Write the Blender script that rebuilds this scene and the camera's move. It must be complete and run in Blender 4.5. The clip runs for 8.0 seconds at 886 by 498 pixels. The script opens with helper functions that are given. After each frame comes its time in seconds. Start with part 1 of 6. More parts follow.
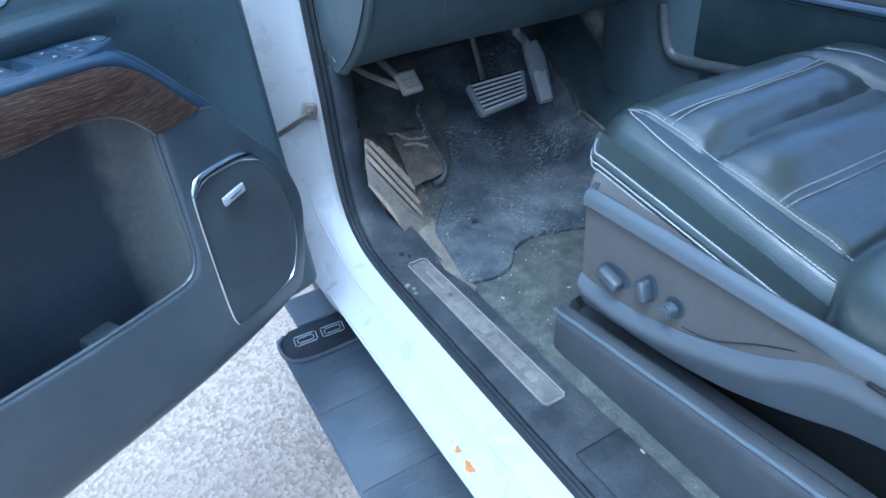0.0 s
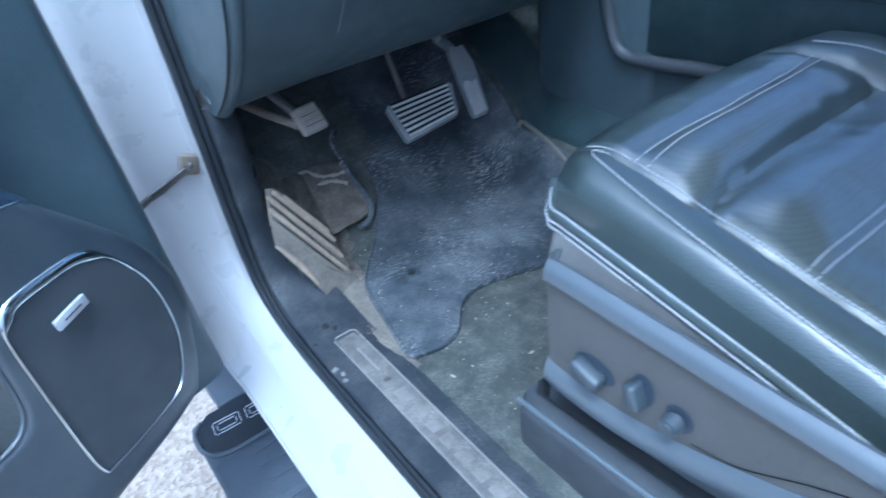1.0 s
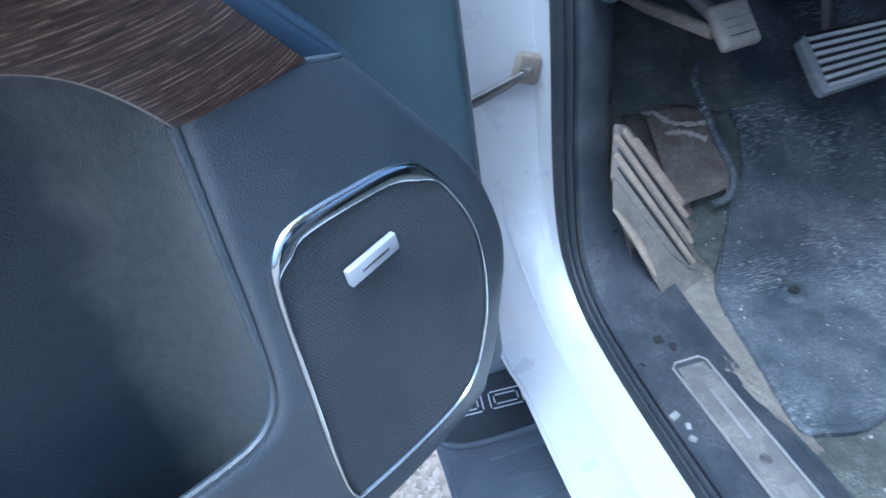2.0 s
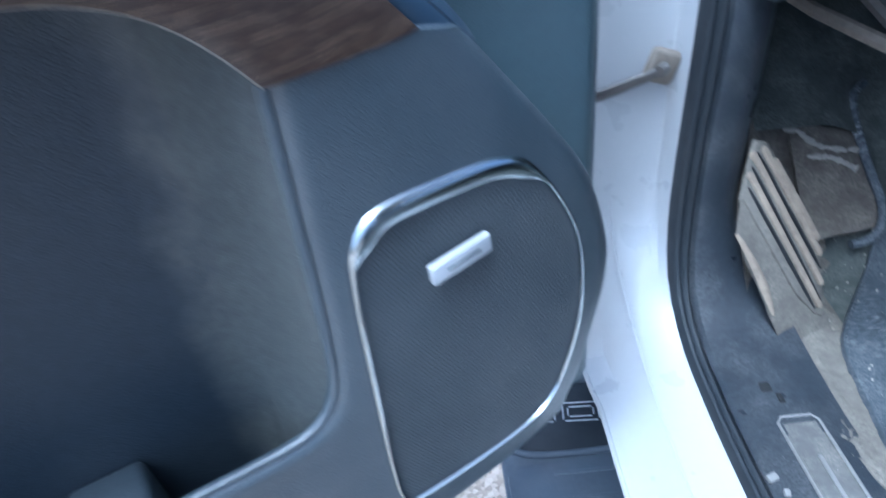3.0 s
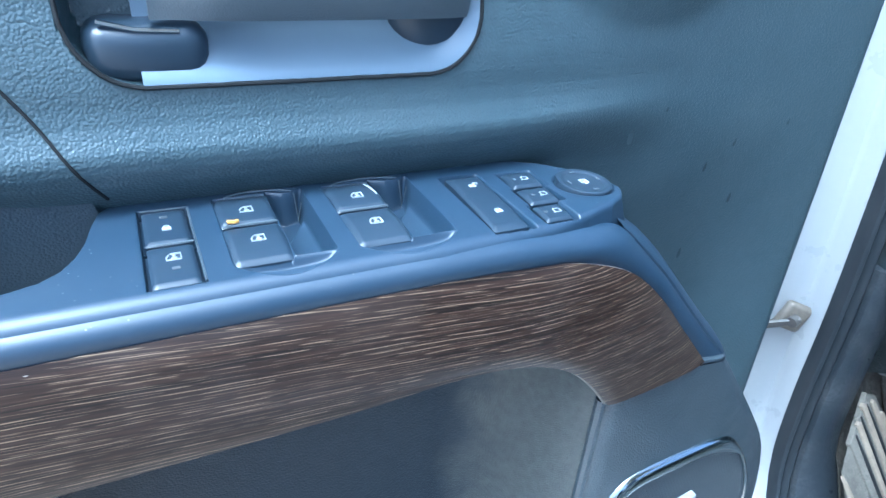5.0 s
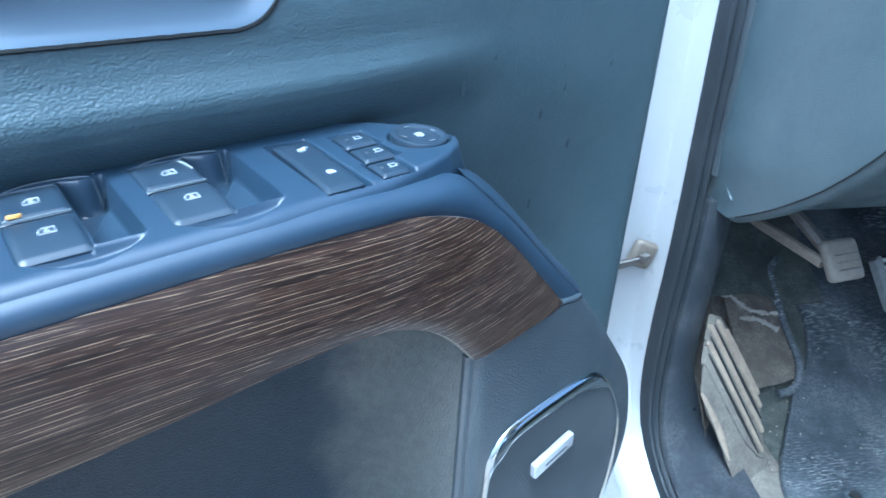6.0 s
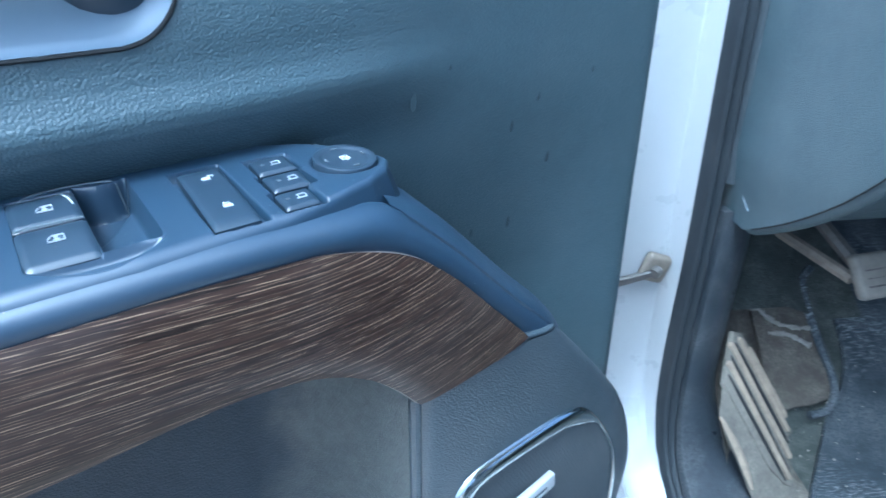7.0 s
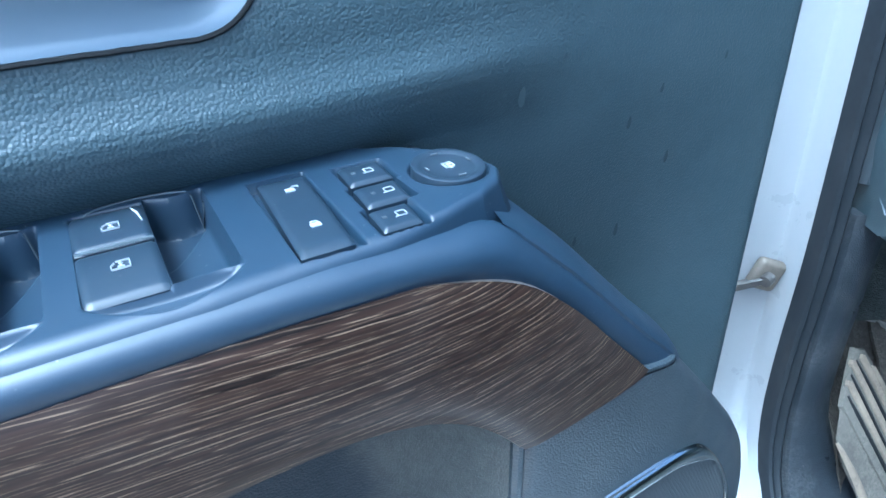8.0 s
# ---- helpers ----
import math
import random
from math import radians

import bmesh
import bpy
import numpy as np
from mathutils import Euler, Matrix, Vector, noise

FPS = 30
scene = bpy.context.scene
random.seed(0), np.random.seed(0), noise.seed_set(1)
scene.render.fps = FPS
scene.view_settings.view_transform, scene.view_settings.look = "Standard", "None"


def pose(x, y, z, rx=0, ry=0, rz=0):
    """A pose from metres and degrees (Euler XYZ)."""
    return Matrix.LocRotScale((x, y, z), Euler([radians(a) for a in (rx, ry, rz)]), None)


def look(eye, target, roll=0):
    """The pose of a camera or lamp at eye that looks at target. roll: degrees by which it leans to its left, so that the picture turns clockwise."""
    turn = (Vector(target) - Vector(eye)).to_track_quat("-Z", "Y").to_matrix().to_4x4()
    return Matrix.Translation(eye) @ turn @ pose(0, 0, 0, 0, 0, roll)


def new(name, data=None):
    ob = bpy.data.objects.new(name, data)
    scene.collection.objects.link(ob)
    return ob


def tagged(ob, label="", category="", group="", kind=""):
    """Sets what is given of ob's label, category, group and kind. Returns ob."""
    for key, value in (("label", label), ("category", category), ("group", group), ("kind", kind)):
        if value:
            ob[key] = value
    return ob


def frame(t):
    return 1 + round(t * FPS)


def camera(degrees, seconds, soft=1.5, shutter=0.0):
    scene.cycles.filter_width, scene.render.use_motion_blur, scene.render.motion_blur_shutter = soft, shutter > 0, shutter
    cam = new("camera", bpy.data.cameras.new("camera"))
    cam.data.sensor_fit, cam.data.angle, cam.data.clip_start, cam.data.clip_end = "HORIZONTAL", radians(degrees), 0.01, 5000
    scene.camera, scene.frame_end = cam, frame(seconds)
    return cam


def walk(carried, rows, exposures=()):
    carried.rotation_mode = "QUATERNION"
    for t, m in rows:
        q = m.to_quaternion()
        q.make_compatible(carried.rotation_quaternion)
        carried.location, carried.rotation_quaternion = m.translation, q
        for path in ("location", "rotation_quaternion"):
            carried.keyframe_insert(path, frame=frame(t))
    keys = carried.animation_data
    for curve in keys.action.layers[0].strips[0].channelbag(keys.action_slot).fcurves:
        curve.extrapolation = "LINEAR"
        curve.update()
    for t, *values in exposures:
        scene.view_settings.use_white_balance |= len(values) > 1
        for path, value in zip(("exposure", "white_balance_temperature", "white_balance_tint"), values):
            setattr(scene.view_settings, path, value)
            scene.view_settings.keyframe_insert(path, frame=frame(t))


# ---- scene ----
cam = camera(69.0, 8.0, soft=1.5, shutter=0.3)
PATH = [
    (0, (0.012, 0.088, 1.467), (0.785, 1.556, 0.35), -4.5),
    (0.5, (0.027, 0.206, 1.473), (0.88, 1.636, 0.365), -6.0),
    (0.8, (0.161, 0.259, 1.449), (1.111, 1.622, 0.335), -6.7),
    (1, (0.192, 0.306, 1.436), (1.074, 1.673, 0.272), -7.6),
    (1.2, (0.175, 0.371, 1.405), (0.896, 1.828, 0.24), -6.9),
    (1.5, (0.132, 0.495, 1.352), (0.665, 1.97, 0.111), -4.3),
    (1.7, (0.121, 0.594, 1.311), (0.558, 2.129, 0.105), -6.0),
    (2.8, (0.16, 0.738, 1.211), (0.245, 2.326, -0.001), -5.1),
    (3, (0.134, 0.727, 1.243), (0.159, 2.309, 0.02), -4.8),
    (3.2, (0.079, 0.727, 1.307), (0.051, 2.32, 0.098), -1.1),
    (3.5, (0.017, 0.708, 1.367), (-0.14, 2.415, 0.336), 1.7),
    (4, (-0.022, 0.705, 1.389), (-0.157, 2.435, 0.395), 3.7),
    (4.2, (-0.023, 0.705, 1.401), (-0.149, 2.451, 0.435), 4.1),
    (5.3, (-0.041, 0.704, 1.392), (0.031, 2.436, 0.394), 4.5),
    (5.5, (-0.039, 0.7, 1.387), (0.11, 2.431, 0.396), 4.1),
    (6, (-0.021, 0.713, 1.379), (0.351, 2.401, 0.373), 3.5),
    (6.5, (0.002, 0.736, 1.379), (0.477, 2.394, 0.365), 3.2),
    (7, (0.04, 0.745, 1.377), (0.284, 2.453, 0.366), 1.1),
    (7.5, (0.045, 0.777, 1.364), (0.029, 2.478, 0.312), -3.1),
    (8, (0.026, 0.796, 1.367), (0.058, 2.496, 0.314), -1.3),
]
walk(cam, [(t, look(eye, target, roll)) for t, eye, target, roll in PATH],
     exposures=[(0.0, 1.42, 4250, -2), (2.0, 1.56, 4400, 1), (3.0, 1.62, 4450, 0), (3.5, 2.12, 4450, -6), (4.0, 2.15, 4450, -6), (8.0, 1.84, 4350, -7)])
# ---------------------------------------------------------------- light
world = bpy.data.worlds.new("sky")
scene.world = world
world.use_nodes = True
wn = world.node_tree.nodes
sky = wn.new("ShaderNodeTexSky")
sky.sky_type = "NISHITA"
sky.sun_disc = False
sky.sun_elevation = radians(66)
sky.sun_rotation = radians(-135)
sky.altitude = 200
sky.air_density = 0.45
sky.dust_density = 9.0
sky.ozone_density = 1.0
wn["Background"].inputs["Strength"].default_value = 0.15
world.node_tree.links.new(sky.outputs["Color"], wn["Background"].inputs["Color"])

sun_data = bpy.data.lights.new("sun", "SUN")
sun_data.energy = 0.7
sun_data.angle = radians(20)
sun_data.color = (1.0, 0.97, 0.92)
sun = new("sun", sun_data)
sun.matrix_world = look((-1.65, -1.65, 5.25), (0, 0, 0))


# ---------------------------------------------------------------- materials
def nodes_of(name):
    m = bpy.data.materials.new(name)
    m.use_nodes = True
    nt = m.node_tree
    return m, nt, nt.nodes["Principled BSDF"]


def noise_node(nt, vec, scale, detail=4.0, rough=0.55):
    n = nt.nodes.new("ShaderNodeTexNoise")
    n.inputs["Scale"].default_value = scale
    n.inputs["Detail"].default_value = detail
    n.inputs["Roughness"].default_value = rough
    nt.links.new(vec, n.inputs["Vector"])
    return n.outputs["Fac"]


def ramp_node(nt, fac, lo, hi, c0=(0, 0, 0, 1), c1=(1, 1, 1, 1)):
    r = nt.nodes.new("ShaderNodeValToRGB")
    r.color_ramp.elements[0].position, r.color_ramp.elements[1].position = lo, hi
    r.color_ramp.elements[0].color, r.color_ramp.elements[1].color = c0, c1
    nt.links.new(fac, r.inputs["Fac"])
    return r.outputs["Color"]


def mix_node(nt, fac, a, b):
    x = nt.nodes.new("ShaderNodeMix")
    x.data_type = "RGBA"
    for sock, v in (("Factor", fac), ("A", a), ("B", b)):
        tgt = [i for i in x.inputs if i.name == sock and i.type in (("VALUE",) if sock == "Factor" else ("RGBA",))][0]
        if isinstance(v, (tuple, float, int)):
            tgt.default_value = v
        else:
            nt.links.new(v, tgt)
    return [o for o in x.outputs if o.type == "RGBA"][0]


def rgb(c, k=1.0):
    return (c[0] * k, c[1] * k, c[2] * k, 1)


def coords(nt, scale=(1, 1, 1), rot=(0, 0, 0)):
    tc = nt.nodes.new("ShaderNodeTexCoord")
    mp = nt.nodes.new("ShaderNodeMapping")
    mp.inputs["Scale"].default_value = scale
    mp.inputs["Rotation"].default_value = rot
    nt.links.new(tc.outputs["Object"], mp.inputs["Vector"])
    return mp.outputs["Vector"]


def bump_node(nt, height, strength, dist, normal=None, flip=False):
    b = nt.nodes.new("ShaderNodeBump")
    b.inputs["Strength"].default_value = strength
    b.inputs["Distance"].default_value = dist
    b.invert = flip
    nt.links.new(height, b.inputs["Height"])
    if normal is not None:
        nt.links.new(normal, b.inputs["Normal"])
    return b.outputs["Normal"]


def surface(name, col, rough=0.5, metal=0.0, grain=0.0, grain_scale=900.0, dust=0.0, dust_col=(0.30, 0.29, 0.27),
            dust_scale=14.0, vary=0.25, lumps=0.0, lump_scale=60.0, speck=0.0, coat=0.0, spec=0.5, rough_var=0.12, streak=0.0, coat_rough=0.2, pebble=False):
    """A worn surface: large and small variation of colour and gloss, fine grain, dust and specks."""
    m, nt, p = nodes_of(name)
    v = coords(nt)
    big = noise_node(nt, v, 7.0, 5.0)
    fine = noise_node(nt, v, 130.0, 3.0)
    c = mix_node(nt, ramp_node(nt, big, 0.3, 0.7), rgb(col, 1 - vary), rgb(col, 1 + vary))
    c = mix_node(nt, ramp_node(nt, fine, 0.35, 0.75), c, mix_node(nt, 0.5, c, rgb(col, 1 + 1.6 * vary)))
    if dust > 0:
        d1 = ramp_node(nt, noise_node(nt, v, dust_scale, 8.0, 0.65), 0.42, 0.72, (0, 0, 0, 1), (dust, dust, dust, 1))
        if dust > 0.3:
            powder = nt.nodes.new("ShaderNodeMath")
            powder.operation = "MULTIPLY"
            nt.links.new(d1, powder.inputs[0])
            nt.links.new(ramp_node(nt, noise_node(nt, v, 320.0, 4.0, 0.7), 0.36, 0.60), powder.inputs[1])
            d1 = powder.outputs[0]
        c = mix_node(nt, d1, c, rgb(dust_col))
    if speck > 0:
        vo = nt.nodes.new("ShaderNodeTexVoronoi")
        vo.inputs["Scale"].default_value = 190.0
        nt.links.new(v, vo.inputs["Vector"])
        s1 = ramp_node(nt, vo.outputs["Distance"], 0.03, 0.10, (1, 1, 1, 1), (0, 0, 0, 1))
        gate = ramp_node(nt, noise_node(nt, v, 22.0, 5.0), 0.5, 0.66, (0, 0, 0, 1), (speck, speck, speck, 1))
        mul = nt.nodes.new("ShaderNodeMath")
        mul.operation = "MULTIPLY"
        nt.links.new(s1, mul.inputs[0])
        nt.links.new(gate, mul.inputs[1])
        c = mix_node(nt, mul.outputs[0], c, rgb((0.5, 0.49, 0.46)))
    if streak > 0:
        s1 = ramp_node(nt, noise_node(nt, coords(nt, (70, 420, 70)), 1.0, 4.0, 0.65), 0.50, 0.66)
        gate = ramp_node(nt, noise_node(nt, v, 6.5, 4.0, 0.6), 0.47, 0.68, (0, 0, 0, 1), (streak, streak, streak, 1))
        mul = nt.nodes.new("ShaderNodeMath")
        mul.operation = "MULTIPLY"
        nt.links.new(s1, mul.inputs[0])
        nt.links.new(gate, mul.inputs[1])
        c = mix_node(nt, mul.outputs[0], c, rgb((0.55, 0.56, 0.57)))
    nt.links.new(c, p.inputs["Base Color"])
    r0, r1 = max(0.02, rough - rough_var), min(1.0, rough + rough_var)
    nt.links.new(ramp_node(nt, noise_node(nt, v, 18.0, 6.0), 0.3, 0.7, (r0, r0, r0, 1), (r1, r1, r1, 1)), p.inputs["Roughness"])
    p.inputs["Metallic"].default_value = metal
    p.inputs["Specular IOR Level"].default_value = spec
    if coat > 0:
        p.inputs["Coat Weight"].default_value = coat
        p.inputs["Coat Roughness"].default_value = coat_rough
    nrm = None
    if lumps > 0:
        nrm = bump_node(nt, noise_node(nt, v, lump_scale, 4.0), lumps, 0.004)
    if grain > 0:
        vo = nt.nodes.new("ShaderNodeTexVoronoi")
        vo.inputs["Scale"].default_value = grain_scale
        vo.inputs["Randomness"].default_value = 1.0
        nt.links.new(v, vo.inputs["Vector"])
        if pebble:
            # small rounded pads of uneven height
            vo.feature = "SMOOTH_F1"
            vo.inputs["Smoothness"].default_value = 0.35
            nrm = bump_node(nt, noise_node(nt, v, grain_scale * 0.45, 2.0, 0.5), grain * 0.25, 0.0012, nrm)
            nrm = bump_node(nt, vo.outputs["Distance"], grain, 0.0008, nrm, True)
        else:
            nrm = bump_node(nt, vo.outputs["Distance"], grain, 0.0007, nrm, True)
    if nrm is not None:
        nt.links.new(nrm, p.inputs["Normal"])
    return m


def wood_material():
    """Dark veneer with thin broken tan streaks that run along the trim."""
    m, nt, p = nodes_of("wood_veneer")
    tc = nt.nodes.new("ShaderNodeTexCoord")
    sep = nt.nodes.new("ShaderNodeSeparateXYZ")
    nt.links.new(tc.outputs["Object"], sep.inputs[0])

    def calc(op, a, b):
        n = nt.nodes.new("ShaderNodeMath")
        n.operation = op
        for i, v in enumerate((a, b)):
            if isinstance(v, float):
                n.inputs[i].default_value = v
            else:
                nt.links.new(v, n.inputs[i])
        return n.outputs[0]

    along = calc("MULTIPLY", sep.outputs["X"], -1.0)
    over = calc("MAXIMUM", calc("SUBTRACT", along, 0.440), 0.0)
    zz = calc("ADD", sep.outputs["Z"], calc("MULTIPLY", along, 0.07))
    zz = calc("SUBTRACT", zz, calc("MULTIPLY", calc("MULTIPLY", over, over), 1.0))
    zz = calc("ADD", zz, calc("MULTIPLY", noise_node(nt, coords(nt, (14, 14, 40)), 1.0, 2.0), 0.0012))
    com = nt.nodes.new("ShaderNodeCombineXYZ")
    nt.links.new(sep.outputs["X"], com.inputs["X"])
    nt.links.new(zz, com.inputs["Z"])

    def grain(scale, detail, rough=0.55):
        mp = nt.nodes.new("ShaderNodeMapping")
        mp.inputs["Scale"].default_value = scale
        nt.links.new(com.outputs[0], mp.inputs["Vector"])
        return noise_node(nt, mp.outputs["Vector"], 1.0, detail, rough)

    base = mix_node(nt, ramp_node(nt, grain((8, 1, 620), 4.0, 0.6), 0.36, 0.64), (0.009, 0.0058, 0.0046, 1), (0.044, 0.0240, 0.0160, 1))
    base = mix_node(nt, ramp_node(nt, grain((3, 1, 50), 3.0), 0.4, 0.7, (0, 0, 0, 1), (0.2, 0.2, 0.2, 1)), base, (0.070, 0.038, 0.024, 1))

    def lines(count, wobble, wander, gate_scale, width, lo, level):
        """Thin broken pores: bands along the strip, count to the metre, that wander and are cut into dashes by a second noise."""
        phase = calc("ADD", calc("MULTIPLY", zz, count), calc("MULTIPLY", grain(wander, 2.0, 0.5), wobble))
        d = calc("ABSOLUTE", calc("SUBTRACT", calc("FRACT", phase, 0.0), 0.5), 0.0)
        m1 = ramp_node(nt, d, width * 0.35, width, (1, 1, 1, 1), (0, 0, 0, 1))
        m2 = ramp_node(nt, grain(gate_scale, 2.0, 0.6), lo, lo + 0.06, (0, 0, 0, 1), (level, level, level, 1))
        return calc("MULTIPLY", m1, m2)

    c = mix_node(nt, lines(430.0, 1.1, (16, 1, 60), (26, 1, 420), 0.16, 0.50, 0.9), base, (0.006, 0.004, 0.003, 1))
    c = mix_node(nt, lines(400.0, 1.0, (18, 1, 70), (27, 1, 460), 0.088, 0.49, 0.9), c, (0.34, 0.250, 0.165, 1))
    c = mix_node(nt, lines(760.0, 2.0, (22, 1, 90), (34, 1, 760), 0.11, 0.47, 0.75), c, (0.19, 0.135, 0.090, 1))
    dust = ramp_node(nt, noise_node(nt, coords(nt), 9.0, 7.0, 0.6), 0.46, 0.78, (0, 0, 0, 1), (0.09, 0.09, 0.09, 1))
    nt.links.new(mix_node(nt, dust, c, (0.30, 0.26, 0.24, 1)), p.inputs["Base Color"])
    p.inputs["Roughness"].default_value = 0.36
    p.inputs["Specular IOR Level"].default_value = 0.38
    p.inputs["Coat Weight"].default_value = 0.1
    p.inputs["Coat Roughness"].default_value = 0.30
    nt.links.new(bump_node(nt, grain((9, 1, 800), 2.0), 0.2, 0.0005), p.inputs["Normal"])
    return m


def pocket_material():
    """Dark grained plastic, dusty grey at the pocket's outer rim, with shade painted into the back."""
    m, nt, p = nodes_of("dusty_shaded_pocket_plastic")
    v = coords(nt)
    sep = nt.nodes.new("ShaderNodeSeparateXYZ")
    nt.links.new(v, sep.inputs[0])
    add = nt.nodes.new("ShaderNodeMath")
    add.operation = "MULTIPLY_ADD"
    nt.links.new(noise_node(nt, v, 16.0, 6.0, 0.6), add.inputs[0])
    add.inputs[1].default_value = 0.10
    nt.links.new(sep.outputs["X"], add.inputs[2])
    # blend along the door: painted shade at the back, grey at the rim
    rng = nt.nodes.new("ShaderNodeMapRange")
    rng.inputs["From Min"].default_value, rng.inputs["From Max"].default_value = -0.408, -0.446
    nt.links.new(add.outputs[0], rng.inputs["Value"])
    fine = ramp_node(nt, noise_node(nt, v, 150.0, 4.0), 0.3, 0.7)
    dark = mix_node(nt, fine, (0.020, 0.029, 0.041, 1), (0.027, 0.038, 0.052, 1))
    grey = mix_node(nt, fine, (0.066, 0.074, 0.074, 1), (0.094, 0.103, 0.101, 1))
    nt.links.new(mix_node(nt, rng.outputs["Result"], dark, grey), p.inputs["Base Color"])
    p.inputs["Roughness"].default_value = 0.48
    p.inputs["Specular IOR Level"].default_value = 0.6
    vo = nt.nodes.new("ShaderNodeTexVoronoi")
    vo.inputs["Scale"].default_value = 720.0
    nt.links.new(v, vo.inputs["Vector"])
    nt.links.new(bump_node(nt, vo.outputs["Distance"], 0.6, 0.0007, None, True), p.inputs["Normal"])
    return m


def seat_weave_material():
    """Black leather with rows of fine perforations."""
    m, nt, p = nodes_of("perforated_leather")
    v = coords(nt)
    vo = nt.nodes.new("ShaderNodeTexVoronoi")
    vo.inputs["Scale"].default_value = 330.0
    vo.inputs["Randomness"].default_value = 0.12
    nt.links.new(v, vo.inputs["Vector"])
    hole = ramp_node(nt, vo.outputs["Distance"], 0.22, 0.36)
    big = ramp_node(nt, noise_node(nt, v, 10.0, 5.0), 0.3, 0.7)
    c = mix_node(nt, big, (0.052, 0.070, 0.067, 1), (0.078, 0.102, 0.096, 1))
    nt.links.new(mix_node(nt, hole, (0.016, 0.018, 0.020, 1), c), p.inputs["Base Color"])
    p.inputs["Roughness"].default_value = 0.32
    p.inputs["Specular IOR Level"].default_value = 1.0
    p.inputs["Coat Weight"].default_value = 1.0
    p.inputs["Coat Roughness"].default_value = 0.24
    p.inputs["Coat IOR"].default_value = 1.9
    nrm = bump_node(nt, noise_node(nt, v, 22.0, 3.0), 0.22, 0.006)
    nt.links.new(bump_node(nt, hole, 0.4, 0.0006, nrm), p.inputs["Normal"])
    return m


def ground_material():
    m, nt, p = nodes_of("pebbled_concrete")
    v = coords(nt)
    vo = nt.nodes.new("ShaderNodeTexVoronoi")
    vo.inputs["Scale"].default_value = 85.0
    nt.links.new(v, vo.inputs["Vector"])
    bw = nt.nodes.new("ShaderNodeRGBToBW")
    nt.links.new(vo.outputs["Color"], bw.inputs["Color"])
    stones = mix_node(nt, ramp_node(nt, bw.outputs["Val"], 0.15, 0.9), (0.20, 0.165, 0.13, 1), (0.46, 0.39, 0.325, 1))
    big = ramp_node(nt, noise_node(nt, v, 2.5, 6.0), 0.3, 0.7, (0, 0, 0, 1), (0.5, 0.5, 0.5, 1))
    nt.links.new(mix_node(nt, big, stones, (0.29, 0.245, 0.20, 1)), p.inputs["Base Color"])
    p.inputs["Roughness"].default_value = 0.9
    nt.links.new(bump_node(nt, vo.outputs["Distance"], 0.6, 0.004), p.inputs["Normal"])
    return m


M_PANEL = surface("grained_black_vinyl", (0.060, 0.090, 0.106), 0.42, grain=0.52, grain_scale=740, pebble=True, dust=0.04, spec=0.7, coat=0.22, coat_rough=0.40, vary=0.12, rough_var=0.06)
M_SMOOTH = surface("smooth_dark_plastic", (0.021, 0.040, 0.070), 0.42, grain=0.06, grain_scale=2500, dust=0.03, speck=0.5, spec=0.8, coat=0.1, coat_rough=0.3, vary=0.10, rough_var=0.05)
M_BUTTON = surface("matt_black_button", (0.023, 0.037, 0.058), 0.36, vary=0.10, dust=0.03, speck=0.25, spec=0.7, rough_var=0.05)
M_POD = surface("grained_door_plastic", (0.040, 0.055, 0.069), 0.42, grain=0.55, grain_scale=800, dust=0.10, dust_col=(0.16, 0.165, 0.165), spec=1.0, coat=0.3, coat_rough=0.4, vary=0.15)
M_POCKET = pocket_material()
M_LINER = surface("dark_pocket_liner", (0.038, 0.053, 0.073), 0.55, dust=0.10, dust_col=(0.10, 0.10, 0.10), vary=0.15)
M_STAIN = surface("dark_drip_stain", (0.050, 0.070, 0.080), 0.5)
M_GAP = surface("black_gap", (0.008, 0.009, 0.010), 0.7, vary=0.2)
M_ICON = surface("printed_white", (0.45, 0.48, 0.52), 0.5, vary=0.1)
M_DIMPRINT = surface("worn_grey_print", (0.13, 0.145, 0.165), 0.5, vary=0.2)
M_WOOD = wood_material()
M_BEVEL = surface("pale_lacquer", (0.13, 0.125, 0.125), 0.38, vary=0.25, dust=0.8, dust_col=(0.08, 0.06, 0.05), dust_scale=50, coat=0.5)
M_CHROME = surface("chrome", (0.50, 0.54, 0.56), 0.16, metal=1.0, vary=0.05, rough_var=0.06)
M_SILVER = surface("satin_silver_plastic", (0.150, 0.195, 0.255), 0.30, metal=0.1, vary=0.03, rough_var=0.03)
M_BADGE = surface("pale_badge_metal", (0.46, 0.48, 0.50), 0.35, metal=0.2, vary=0.06)
M_GRILLE = surface("perforated_steel_grille", (0.060, 0.071, 0.080), 0.42, metal=0.2, vary=0.15, dust=0.1)
M_CONE = surface("speaker_cone", (0.10, 0.10, 0.10), 0.6)
M_WHITE = surface("white_car_paint", (0.375, 0.387, 0.398), 0.34, coat=0.3, vary=0.03, dust=0.05, dust_col=(0.55, 0.53, 0.46), dust_scale=8)
M_RUST = surface("rust", (0.30, 0.13, 0.035), 0.85, vary=0.5, lumps=0.5, lump_scale=300)
M_RUBBER = surface("black_rubber", (0.017, 0.021, 0.026), 0.50, dust=0.02, vary=0.2, spec=0.28)
M_SEALGREY = surface("grey_seal_lip", (0.046, 0.055, 0.064), 0.45, vary=0.15, dust=0.05)
M_SILL = surface("scuffed_sill_plastic", (0.026, 0.031, 0.038), 0.38, grain=0.5, grain_scale=700, dust=0.36, dust_col=(0.22, 0.22, 0.215), dust_scale=16, speck=0.6, spec=0.35)
